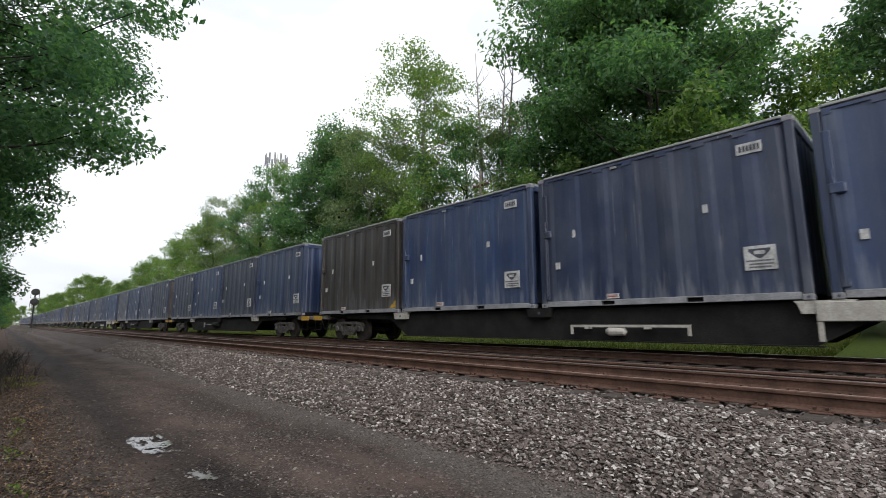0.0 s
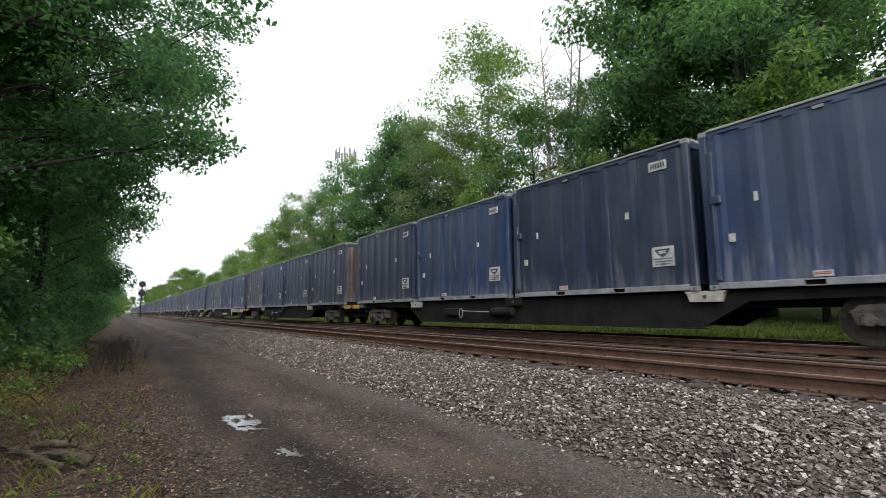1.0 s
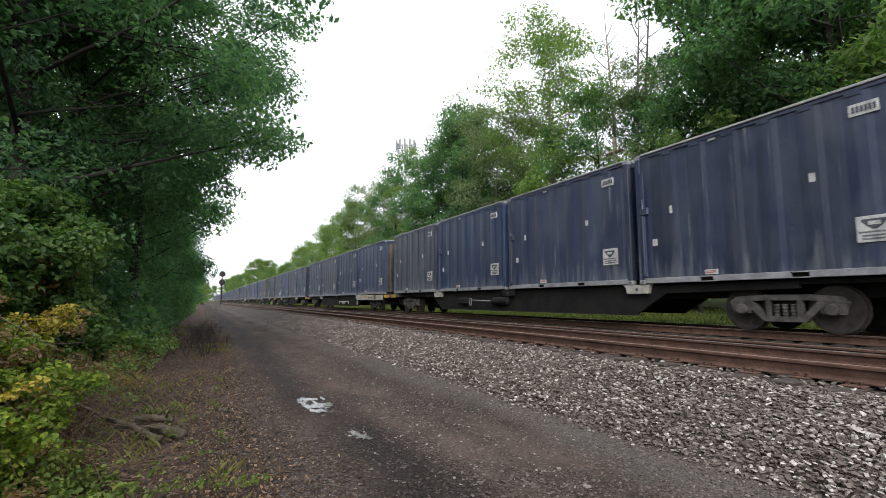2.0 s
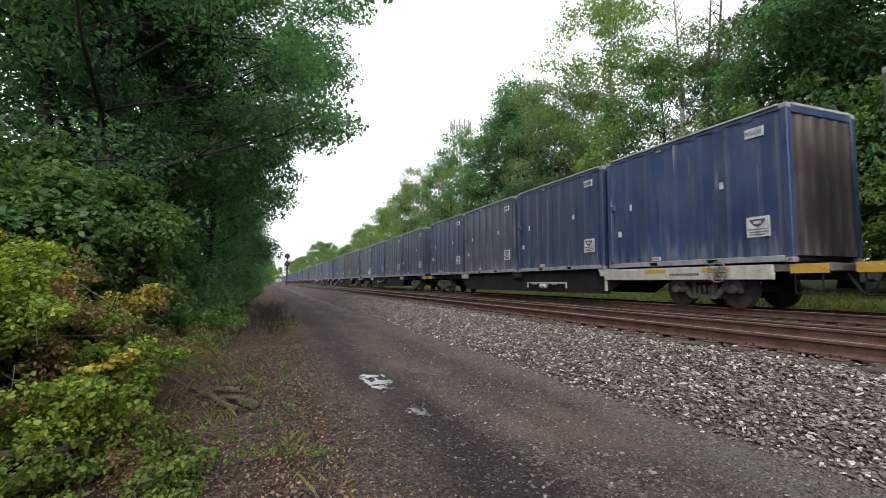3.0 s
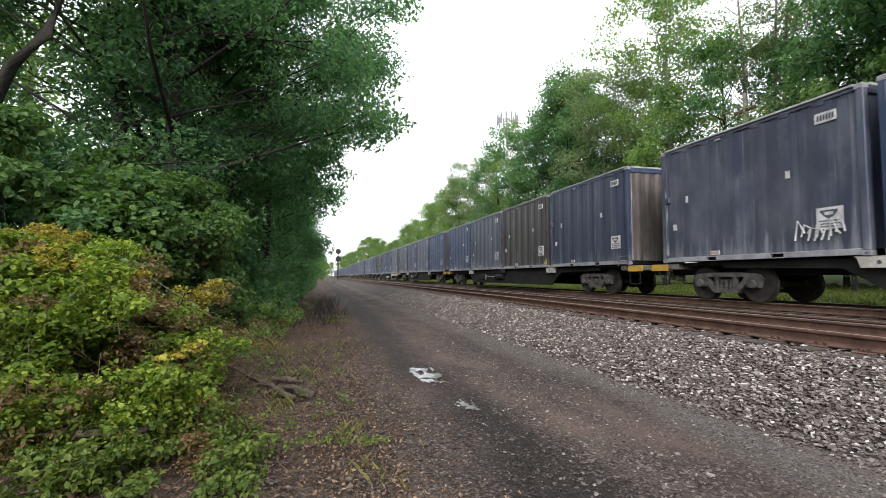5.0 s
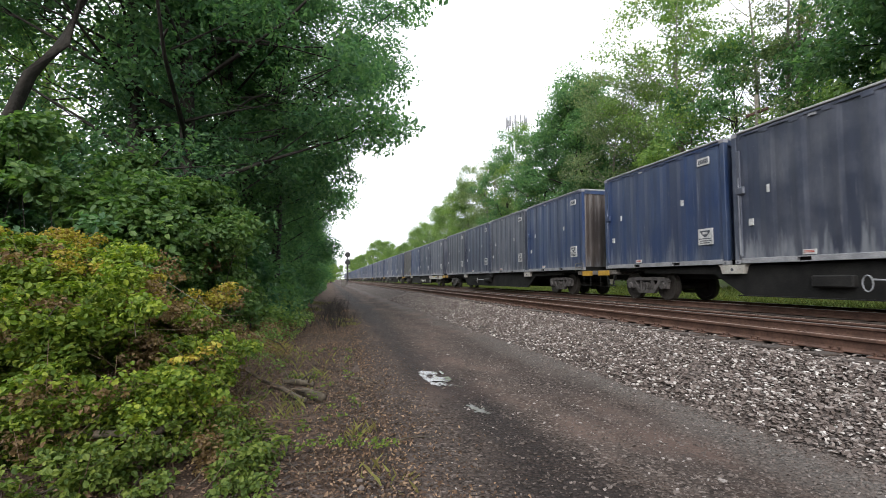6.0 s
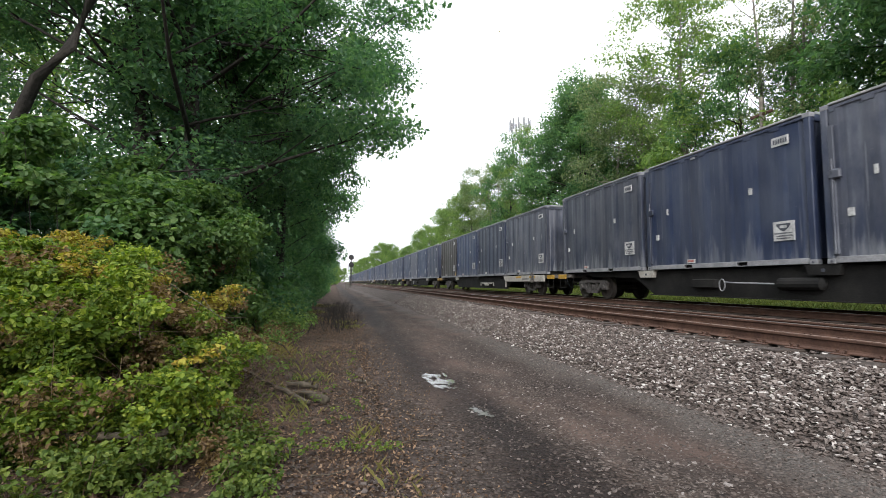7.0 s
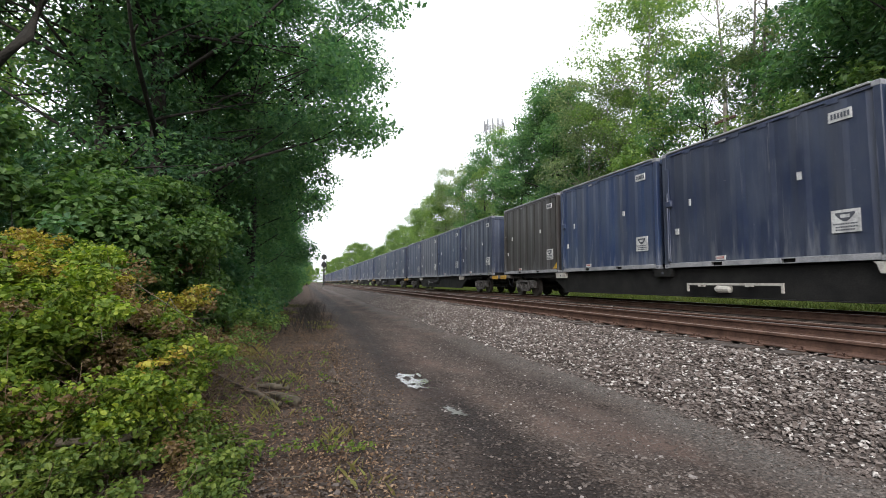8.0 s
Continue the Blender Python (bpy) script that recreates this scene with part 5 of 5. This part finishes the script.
def build_shrubs():
    r = random.Random(19)

    def fill(n, x0, x1, y0, y1, low, tops, r0, r1):
        """Clumps under a top line given as (x, height) pairs."""
        out = []
        for _ in range(n):
            x, y = r.uniform(x0, x1), r.uniform(y0, y1)
            top = float(np.interp(x, [p[0] for p in tops], [p[1] for p in tops]))
            rad = min(r.uniform(r0, r1), max(0.1, top * 0.6))
            out.append((x, y, ground_z(x) + max(low, (top - rad * 0.7) * r.uniform(0.12, 1.0) ** 0.7), rad))
        return out
    tops = [(-5.4, 1.72), (-2.3, 1.62), (-1.7, 1.20), (-1.2, 0.75), (-0.8, 0.42), (-0.3, 0.2)]
    # the bramble nearest the camera: arching leafy canes, so that the outline is ragged and gaps show bare stems
    bramble(51, "bright green bramble thicket spilling towards the road", 185, (-5.0, -1.15, 4.4, 6.6), tops, 0.10, 0.20, 2000, 0.048, LEAF_NEAR)
    bramble(50, "fresh green saplings rising through the bramble", 60, (-4.6, -1.3, 4.8, 6.3), tops, 0.12, 0.22, 1100, 0.062, LEAF_NEAR)
    bramble(52, "low green bramble shoots creeping over dead leaves", 58, (-3.6, -0.45, 3.4, 5.0), [(-3.4, 0.42), (-1.2, 0.34), (-0.4, 0.18)], 0.05, 0.13, 1300, 0.042, LEAF_WEED)
    bramble(53, "yellowing bramble arching over the thicket's top", 60, (-5.2, -1.8, 6.0, 7.2), [(-5.4, 1.86), (-2.1, 1.78), (-1.6, 1.30)], 0.09, 0.16, 1700, 0.048, LEAF_YELLOW)
    bramble(54, "rust-coloured withered bramble leaves on dry canes", 90, (-5.0, -1.2, 4.8, 7.2), [(-5.4, 1.8), (-2.1, 1.7), (-1.2, 0.8)], 0.09, 0.17, 1000, 0.042, LEAF_RUST)
    bramble(59, "yellow-tinged bramble leaves scattered through the thicket", 26, (-4.8, -0.9, 4.2, 6.4), tops, 0.07, 0.13, 1500, 0.040, LEAF_YELLOW)
    bramble(45, "leafy green bramble shoots bending towards the road", 70, (-3.4, -1.0, 4.1, 5.2), [(-3.4, 0.95), (-1.8, 0.75), (-1.0, 0.45)], 0.08, 0.15, 1500, 0.046, LEAF_NEAR)
    bush(48, "creeping_vine", "thin green vine trailing over the verge", "vine",
         [(-0.68 + 0.055 * k + r.gauss(0, 0.02), 4.03 + 0.19 * math.sin(k * 0.14) + r.gauss(0, 0.025), 0.09 + r.uniform(0, 0.05), 0.045 + 0.03 * r.random()) for k in range(23)], 1700, 0.032, LEAF_WEED, False)
    bush(47, "verge_weed", "scattered small green weeds on the littered verge", "weeds",
         [(r.uniform(-1.3, 0.4), r.uniform(4.2, 10.0), 0.10, r.uniform(0.04, 0.12)) for _ in range(60)], 900, 0.032, LEAF_WEED, False)
    bramble(46, "withered brown leaves low in the thicket", 44, (-3.8, -0.7, 3.9, 5.6), [(-3.8, 0.9), (-1.6, 0.55), (-0.7, 0.25)], 0.07, 0.13, 900, 0.036, LEAF_RUST)
    dry_tangle(r)
    # dark shrubs behind it
    bush(55, "shrub", "dense dark green shrub thicket under the trees", "shrub",
         fill(80, -10.0, -2.7, 8.0, 11.0, 0.5, [(-10, 3.9), (-4, 4.1), (-2.7, 3.2)], 0.45, 0.80), 1500, 0.112, LEAF_SHRUB, True, 0.95)
    bush(56, "shrub", "dark green viny shrub beside the tree trunk", "shrub",
         fill(56, -4.7, -1.9, 10.6, 14.5, 0.5, [(-4.7, 4.2), (-2.6, 3.9), (-1.9, 2.9)], 0.45, 0.75), 1300, 0.110, LEAF_SHRUB, True, 0.95)
    bush(57, "shrub", "withered brown-leaved shrub branch by the trunk", "shrub",
         fill(6, -2.7, -2.0, 10.2, 10.9, 1.6, [(-2.7, 2.7), (-2.0, 2.4)], 0.18, 0.32), 220, 0.09, LEAF_RUST, False)
    bush(58, "shrub", "light green sapling leaves catching the light", "shrub",
         fill(26, -9.5, -3.0, 7.4, 8.4, 0.9, [(-10, 2.7), (-3, 2.5)], 0.3, 0.5), 600, 0.10, LEAF_MID, True)
    for k, (y0, y1) in enumerate(((14.5, 19), (19, 25), (25, 33), (33, 44), (44, 60), (60, 85))):
        e = 0.012 * y0
        bush(60 + k, "shrub", "green undergrowth at the foot of the wood", "shrub",
             fill(44, -4.5 + e, -1.6 + e, y0, y1, 0.2, [(-4.5 + e, 4.0), (-2.5 + e, 2.6), (-1.6 + e, 0.9)], 0.5, 0.95), 260, 0.17 + 0.002 * y0, LEAF_MID if k % 2 else LEAF_DARK, k < 3, 0.8)
    bush(71, "shrub", "fresh green weeds at the wood's foot", "shrub",
         fill(34, -2.6, -0.7, 11.5, 18.5, 0.1, [(-2.6, 1.5), (-1.4, 1.0), (-0.7, 0.5)], 0.3, 0.55), 420, 0.10, LEAF_LIGHT, True)
    bush(72, "shrub", "pale green weeds and grasses below the trees", "shrub",
         fill(120, -3.6, -0.8, 8.0, 17.0, 0.1, [(-3.6, 1.0), (-1.8, 0.7), (-0.8, 0.3)], 0.18, 0.38), 520, 0.062, LEAF_LIGHT, False)
    bush(73, "shrub", "dry brown weeds mixed with the grasses below the trees", "shrub",
         fill(60, -2.8, -0.7, 8.0, 14.0, 0.1, [(-2.8, 0.8), (-1.4, 0.6), (-0.7, 0.3)], 0.14, 0.28), 420, 0.05, LEAF_RUST, False)
    bush(70, "shrub", "thick dark shrubs filling the wood's edge", "shrub",
         fill(75, -16, -6, 5.5, 13.5, 0.5, [(-16, 3.6), (-6, 3.6)], 0.7, 1.1), 260, 0.18, LEAF_DARK, False, 0.8)


def blade_arrays(rng, x, y, z, h, w, lean=0.35):
    n = len(x)
    a = rng.uniform(0, 2 * np.pi, n)
    d = np.stack([np.cos(a), np.sin(a), np.zeros(n)], 1)
    side = np.stack([-np.sin(a), np.cos(a), np.zeros(n)], 1) * w[:, None]
    p = np.stack([x, y, z], 1)
    mid = p + d * (h * lean * 0.3)[:, None] + np.array([0, 0, 1]) * (h * 0.6)[:, None]
    tip = p + d * (h * lean)[:, None] + np.array([0, 0, 1]) * h[:, None]
    v = np.stack([p - side, p + side, mid + side * 0.7, tip, mid - side * 0.7], 1).reshape(-1, 3)
    return v, np.arange(n * 5).reshape(-1, 5)


def build_grass():
    rng = np.random.default_rng(90)
    n = 42000
    y = 2 + 110 * rng.random(n) ** 1.5
    x = 14.0 + 7.0 * rng.random(n)
    z = np.interp(x, [p[0] for p in PROFILE], [p[1] for p in PROFILE]) - 0.02
    v, f = blade_arrays(rng, x, y, z, rng.uniform(0.05, 0.19, n), rng.uniform(0.006, 0.014, n), 0.7)
    ob = new("grass_verge", flat_mesh("grass_verge", v, f, GRASS))
    tagged(ob, "rough green grass verge beyond the far track", "grass", kind="stuff")
    # tufts beside the road
    xs, ys = [], []
    for cx, cy, r, k in ((0.62, 15.6, 0.35, 260), (0.50, 17.4, 0.4, 220), (-1.6, 15.5, 0.7, 700), (-1.4, 18.5, 0.8, 800), (-1.9, 12.8, 0.6, 900), (-1.7, 10.6, 0.7, 900), (-1.2, 10.0, 0.6, 500), (-1.2, 23, 1.0, 700), (-1.0, 29, 1.1, 600),
                         (0.35, 3.75, 0.16, 12), (0.52, 3.45, 0.16, 10), (0.25, 4.6, 0.2, 30), (-0.45, 5.6, 0.35, 60), (-0.2, 7.4, 0.35, 50), (-0.9, 9.0, 0.8, 160), (-1.0, 6.6, 0.6, 110)):
        xs.append(rng.normal(cx, r * 0.5, k))
        ys.append(rng.normal(cy, r * 0.7, k))
    x, y = np.concatenate(xs), np.concatenate(ys)
    n = len(x)
    z = np.interp(x, [p[0] for p in PROFILE], [p[1] for p in PROFILE])
    v, f = blade_arrays(rng, x, y, z, rng.uniform(0.04, 0.15, n), rng.uniform(0.0010, 0.0024, n), 0.8)
    ob = new("roadside_grass", flat_mesh("roadside_grass", v, f, DRY_GRASS))
    tagged(ob, "sparse yellow-green grass tufts beside the road", "grass", kind="stuff")


def build_litter():
    rng = np.random.default_rng(91)
    n = 64000
    y = 1.4 + 22 * rng.random(n) ** 1.6
    x = np.where(rng.random(n) < 0.14, rng.normal(0.55, 0.32, n), 0.55 - 5.2 * rng.random(n) ** 1.25 + rng.normal(0, 0.1, n))
    z = np.interp(x, [p[0] for p in PROFILE], [p[1] for p in PROFILE]) + rng.uniform(0.005, 0.05, n)
    z = np.where(x > 0.5, 0.045 + rng.uniform(0, 0.012, n), z)
    v, f = leaf_arrays(rng, np.stack([x, y, z], 1), rng.uniform(0.016, 0.046, n), 1.1, None, 0.0, 0.6)
    ob = new("leaf_litter", flat_mesh("leaf_litter", v, f, LITTER))
    tagged(ob, "dry brown fallen leaves covering the verge", "leaf litter", kind="stuff")
    # twigs
    r = random.Random(92)
    s = Shape()
    for _ in range(420):
        y = 2.4 + 14 * r.random() ** 1.4
        x = 0.5 - 4.0 * r.random()
        a, l = r.uniform(0, 6.28), r.uniform(0.08, 0.45)
        z = ground_z(x) + 0.035
        s.tube([(x, y, z), (x + math.cos(a) * l * 0.5, y + math.sin(a) * l * 0.5, z + r.uniform(0, 0.03)), (x + math.cos(a + 0.2) * l, y + math.sin(a + 0.2) * l, z + r.uniform(-0.01, 0.05))],
               [r.uniform(0.003, 0.008), 0.004, 0.002], 4)
    ob = new("twigs", s.mesh("twigs", DEAD_WOOD))
    tagged(ob, "thin dead twigs strewn among the leaves", "twigs", kind="stuff")


def build_log(points, radii, label):
    ob = thing("fallen_branch", label, "branch")
    pts = [(x, y, ground_z(x) + z) for x, y, z in points]
    s = Shape()
    fine, rad = [], []
    twist = random.Random(len(label))
    for i in range(len(pts) - 1):
        for k in range(5):
            a = k / 5
            p = Vector(pts[i]).lerp(Vector(pts[i + 1]), a)
            p += Vector((0, 0.02 * noise.noise(p * 4), 0.015 * noise.noise(p * 5 + Vector((3, 1, 2)))))
            fine.append(p)
            rad.append((radii[i] * (1 - a) + radii[i + 1] * a) * (1 + 0.18 * noise.noise(p * 7)))
    fine.append(Vector(pts[-1]))
    rad.append(radii[-1])
    s.tube(fine, rad, 9)
    # broken side twigs
    for k in range(2, len(fine) - 2, 3):
        q, w = fine[k], rad[k]
        a = twist.uniform(0, 6.28)
        e = q + Vector((math.cos(a) * w * 5, math.sin(a) * w * 5, w * twist.uniform(0.5, 4)))
        s.tube([q, q.lerp(e, 0.6) + Vector((0, 0, w * 0.3)), e], [w * 0.4, w * 0.28, w * 0.1], 5)
    part("limb", s, DEAD_WOOD, ob, smooth=True)
    return ob


def build_branches():
    build_log([(-2.9, 4.20, 0.20), (-2.0, 4.14, 0.24), (-1.30, 4.06, 0.26), (-1.16, 4.20, 0.28), (-0.95, 4.46, 0.34)], [0.026, 0.030, 0.027, 0.028, 0.010], "grey weathered fallen limb half hidden in bramble")
    build_log([(-1.55, 8.43, 0.03), (-0.92, 7.09, 0.05), (-0.64, 6.55, 0.06), (-0.26, 5.87, 0.05)], [0.016, 0.024, 0.032, 0.034], "grey broken branch lying on dead leaves")
    build_log([(-0.60, 6.92, 0.06), (-0.38, 6.78, 0.07), (-0.18, 6.69, 0.06)], [0.03, 0.04, 0.035], "short dark broken stick on the verge")
    build_log([(-0.36, 6.38, 0.06), (-0.05, 5.95, 0.06)], [0.045, 0.055], "short stub of broken grey wood")
    build_log([(0.28, 7.40, 0.04), (0.45, 7.12, 0.05), (0.61, 6.90, 0.04)], [0.012, 0.024, 0.014], "small dark stick at the road's edge")
    build_log([(0.56, 4.30, 0.06), (0.80, 4.36, 0.07), (1.02, 4.37, 0.06)], [0.008, 0.007, 0.004], "thin dead twig pointing onto the road")
    build_log([(-0.75, 9.6, 0.02), (-0.82, 8.6, 0.35), (-0.95, 8.0, 0.50)], [0.010, 0.010, 0.006], "thin bare stem leaning over the verge")
    r = random.Random(97)
    ob = thing("dead_canes", "tangle of bare brown canes among the bramble", "dead canes")
    for _ in range(64):
        x, y = r.uniform(-4.6, -1.6), r.uniform(4.6, 6.6)
        a, l = r.uniform(0, 6.28), r.uniform(0.5, 1.3)
        z = ground_z(x) + r.uniform(0.1, 1.1)
        s = Shape().tube([(x, y, z), (x + math.cos(a) * l * 0.5, y + math.sin(a) * l * 0.5, z + r.uniform(0.1, 0.4)), (x + math.cos(a) * l, y + math.sin(a) * l, z + r.uniform(-0.2, 0.2))],
                         [0.007, 0.006, 0.003], 4)
        part("cane", s, DEAD_WOOD, ob)
    ob = thing("dead_weeds", "dry dark leafless weeds beside the road", "weeds")
    s = Shape()
    for _ in range(90):
        x, y = r.gauss(0.15, 0.35), r.uniform(13.5, 24)
        for _ in range(3):
            s.tube([(x, y, ground_z(x)), (x + r.uniform(-0.15, 0.15), y + r.uniform(-0.15, 0.15), 0.3), (x + r.uniform(-0.35, 0.35), y + r.uniform(-0.35, 0.35), r.uniform(0.35, 0.75))], [0.008, 0.006, 0.003], 3)
    tagged(part("stalk_tangle", s, BARK, ob), kind="stuff")


def build_fallen_leaves():
    r = random.Random(14)
    for x, y, s in ((-2.12, 3.62, 0.075), (-1.98, 3.70, 0.07), (-0.95, 3.55, 0.05), (-0.35, 3.75, 0.045), (-1.45, 3.5, 0.05)):
        ob = thing("fallen_leaf", "large curled dry brown leaf lying on the litter", "leaf", "large fallen leaves", at=pose(x, y, ground_z(x) + 0.05, r.uniform(-25, 25), r.uniform(10, 40), r.uniform(0, 360)))
        pts = []
        for k in range(15):
            a = 2 * math.pi * k / 15
            rad = s * (1.0 if k % 3 == 0 else 0.62)
            pts.append((rad * math.cos(a), rad * math.sin(a), 0.25 * s * math.cos(2 * a)))
        v = pts + [(0, 0, -0.004)]
        sh = Shape().add(v + [(x1, y1, z1 - 0.0015) for x1, y1, z1 in v], [(k, (k + 1) % 15, 15) for k in range(15)] + [((k + 1) % 15 + 16, k + 16, 31) for k in range(15)])
        part("blade", sh, LITTER_BIG, ob)
        part("stalk", Shape().tube([(-s, 0, 0), (-s * 1.7, 0.01, 0.01)], [0.002, 0.001], 4), DEAD_WOOD, ob)


# ---------------------------------------------------------------- signal and pole
def build_signal():
    ob = thing("railway_signal", "two-headed railway signal on a mast beside the track", "signal", at=pose(3.45, 95, 0.45))
    part("mast", Shape().lathe([(0, 0.11), (3.0, 0.10), (6.1, 0.09)], 2, (0, 0, 0), 10), SIGNAL_BLACK, ob)
    part("base", Shape().lathe([(0, 0.30), (0.10, 0.30), (0.14, 0.16), (0.5, 0.15)], 2, (0, 0, 0), 10), GRIME, ob)
    for z in (5.95, 4.45):
        disc = Shape().lathe([(-0.10, 0.50), (-0.06, 0.53), (-0.04, 0.53)], 1, (0, -0.12, z), 20)
        head = part("signal_head", disc, SIGNAL_BLACK, ob, "round black backing disc with a hooded lamp")
        part("hood", Shape().lathe([(-0.42, 0.13), (-0.40, 0.15), (-0.10, 0.15)], 1, (0, -0.12, z), 12), SIGNAL_BLACK, head)
        part("lamp_case", Shape().box(-0.16, 0.16, -0.12, 0.22, z - 0.2, z + 0.2, 0.03), SIGNAL_BLACK, head)
        cage = Shape()
        for x in (-0.5, 0.5):
            cage.tube([(x, 0.1, z - 0.9), (x, 0.1, z - 0.1)], 0.03, 5)
        cage.tube([(-0.5, 0.1, z - 0.1), (0.5, 0.1, z - 0.1)], 0.03, 5).box(-0.5, 0.5, -0.1, 0.5, z - 0.93, z - 0.89)
        part("platform", cage, SIGNAL_BLACK, head)
    lad = Shape()
    for x in (-0.18, 0.18):
        lad.tube([(x, 0.35, 0), (x, 0.30, 5.2)], 0.02, 5)
    for k in range(16):
        lad.tube([(-0.18, 0.34, 0.3 * k + 0.3), (0.18, 0.34, 0.3 * k + 0.3)], 0.014, 4)
    part("ladder", lad, SIGNAL_BLACK, ob)
    box = thing("relay_cabinet", "low weathered grey lineside relay cabinet", "cabinet", at=pose(2.75, 96.5, 0.05))
    part("case", Shape().box(-0.42, 0.42, -0.35, 0.35, 0.15, 1.35, 0.03), GRIME, box)
    part("door", Shape().box(-0.36, 0.36, -0.375, -0.345, 0.25, 1.25, 0.008), GRIME, box)
    part("plinth", Shape().box(-0.45, 0.45, -0.4, 0.4, 0.0, 0.15, 0.02), GRIME, box)


def build_pole():
    ob = thing("utility_pole", "grey wooden utility pole seen between the trees", "utility pole", at=pose(-15.2, 29.4, ground_z(-15)))
    part("pole", Shape().lathe([(-0.1, 0.18), (6, 0.16), (13.5, 0.12)], 2, (0, 0, 0), 10), PALE_BARK, ob)
    part("crossarm", Shape().box(-1.2, 1.2, -0.06, 0.06, 12.4, 12.55, 0.01), PALE_BARK, ob)


def build_lineside_pole():
    ob = thing("utility_pole", "short weathered wooden pole behind the passing train", "utility pole", at=pose(18.5, 16.6, ground_z(18.5)))
    part("pole", Shape().lathe([(-0.1, 0.12), (5, 0.10), (8.9, 0.08)], 2, (0, 0, 0), 10), PALE_BARK, ob)
    part("crossarm", Shape().box(-0.05, 0.05, -0.55, 0.55, 8.05, 8.17, 0.01), RUST_RAIL, ob, "rusty brown crossarm")
    for y in (-0.45, 0.45):
        part("insulator", Shape().lathe([(8.17, 0.03), (8.22, 0.05), (8.30, 0.045), (8.34, 0.02)], 2, (0, y, 0), 8), SIGNAL_GREY, ob)


def build_mast():
    """Mobile-phone mast whose antennas clear the treetops."""
    ob = thing("antenna_mast", "grey antenna mast with upright panel antennas above the treetops", "antenna mast", at=pose(35.6, 85.0, ground_z(35.6) - 0.9))
    part("pole", Shape().lathe([(-0.2, 0.55), (16, 0.42), (32.2, 0.28)], 2, (0, 0, 0), 12), SIGNAL_GREY, ob)
    deck = Shape()
    n = 12
    ring = [(1.9 * math.cos(2 * math.pi * k / n), 1.9 * math.sin(2 * math.pi * k / n), 31.2) for k in range(n + 1)]
    deck.tube(ring, 0.07, 6)
    for k in range(0, n, 2):
        deck.tube([(0, 0, 30.6), ring[k]], 0.06, 5)
    part("platform", deck, SIGNAL_GREY, ob)
    panel = Shape().box(-0.16, 0.16, -0.09, 0.09, -1.0, 1.15, 0.02).mesh("panel_antenna", RAIL_GREY)
    for k in range(n):
        q = part("panel_antenna", panel, None, ob)
        q.matrix_basis = pose(ring[k][0] * 1.06, ring[k][1] * 1.06, 31.5, 0, 0, 360 * k / n + 90)
    part("whip_antenna", Shape().tube([(0.2, 0, 32.1), (0.2, 0, 34.4)], 0.05, 6), SIGNAL_GREY, ob)


def build_blown_leaf():
    ob = thing("blown_leaf", "single dry yellow leaf carried past by the wind", "leaf")
    s = Shape()
    v = [(-0.045, 0, 0), (-0.015, 0.022, 0.006), (0.02, 0.018, 0.004), (0.045, 0, -0.006), (0.02, -0.018, 0.004), (-0.015, -0.022, 0.006), (0, 0, -0.002)]
    s.add(v + [(x, y, z - 0.0015) for x, y, z in v], [(0, 6, 1), (1, 6, 2), (2, 6, 3), (3, 6, 4), (4, 6, 5), (5, 6, 0), (8, 13, 7), (9, 13, 8), (10, 13, 9), (11, 13, 10), (12, 13, 11), (7, 13, 12)])
    part("blade", s, LEAF_YELLOW, ob)
    part("stalk", Shape().tube([(-0.045, 0, 0), (-0.075, 0.004, -0.008)], [0.0015, 0.001], 4), DEAD_WOOD, ob)
    return ob


# ---------------------------------------------------------------- the place
build_ground()
build_road()
bed = build_bed()
build_track()
build_train()
build_far_trees()
build_dead_tree()
build_left_wood()
build_leaning_tree()
build_shrubs()
build_grass()
build_litter()
build_branches()
build_fallen_leaves()
build_signal()
build_pole()
build_lineside_pole()
build_mast()
build_puddle()
blown_leaf = build_blown_leaf()
build_stones(bed)
build_ties()


# ---------------------------------------------------------------- what moves
LEAF_WAY = [(0.0, (1.6, 12.6, 7.9), 0, 0), (6.5, (1.6, 12.6, 7.9), 30, 10), (6.7, (1.9, 11.2, 7.3), 75, 60),
            (6.9, (2.76, 8.37, 6.22), 150, 110), (7.0, (2.42, 6.58, 5.36), 200, 150), (7.1, (2.23, 5.67, 4.95), 260, 190), (7.2, (2.0, 4.86, 4.4), 320, 230), (7.3, (1.94, 4.12, 3.57), 380, 270), (7.4, (2.01, 2.93, 2.08), 440, 320),
            (7.5, (2.6, 1.9, 0.85), 500, 360), (7.6, (2.8, 1.0, 0.10), 540, 380), (8.0, (2.85, 0.8, 0.06), 540, 380)]


def motions():
    for ob, x, y, z, axles in TRAIN:
        walk(ob, [(t, pose(x, y - SPEED * t, z)) for t in (0.0, 4.0, 8.0)])
        if axles:
            turn = math.degrees(SPEED / FPS / 0.483)
            for ax in axles:
                x0, y0, z0 = ax.matrix_basis.translation
                walk(ax, [(k / FPS, pose(x0, y0, z0, turn * k)) for k in range(8 * FPS + 1)])
    walk(blown_leaf, [(t, pose(*p, a, b, a * 0.5)) for t, p, a, b in LEAF_WAY])


motions()
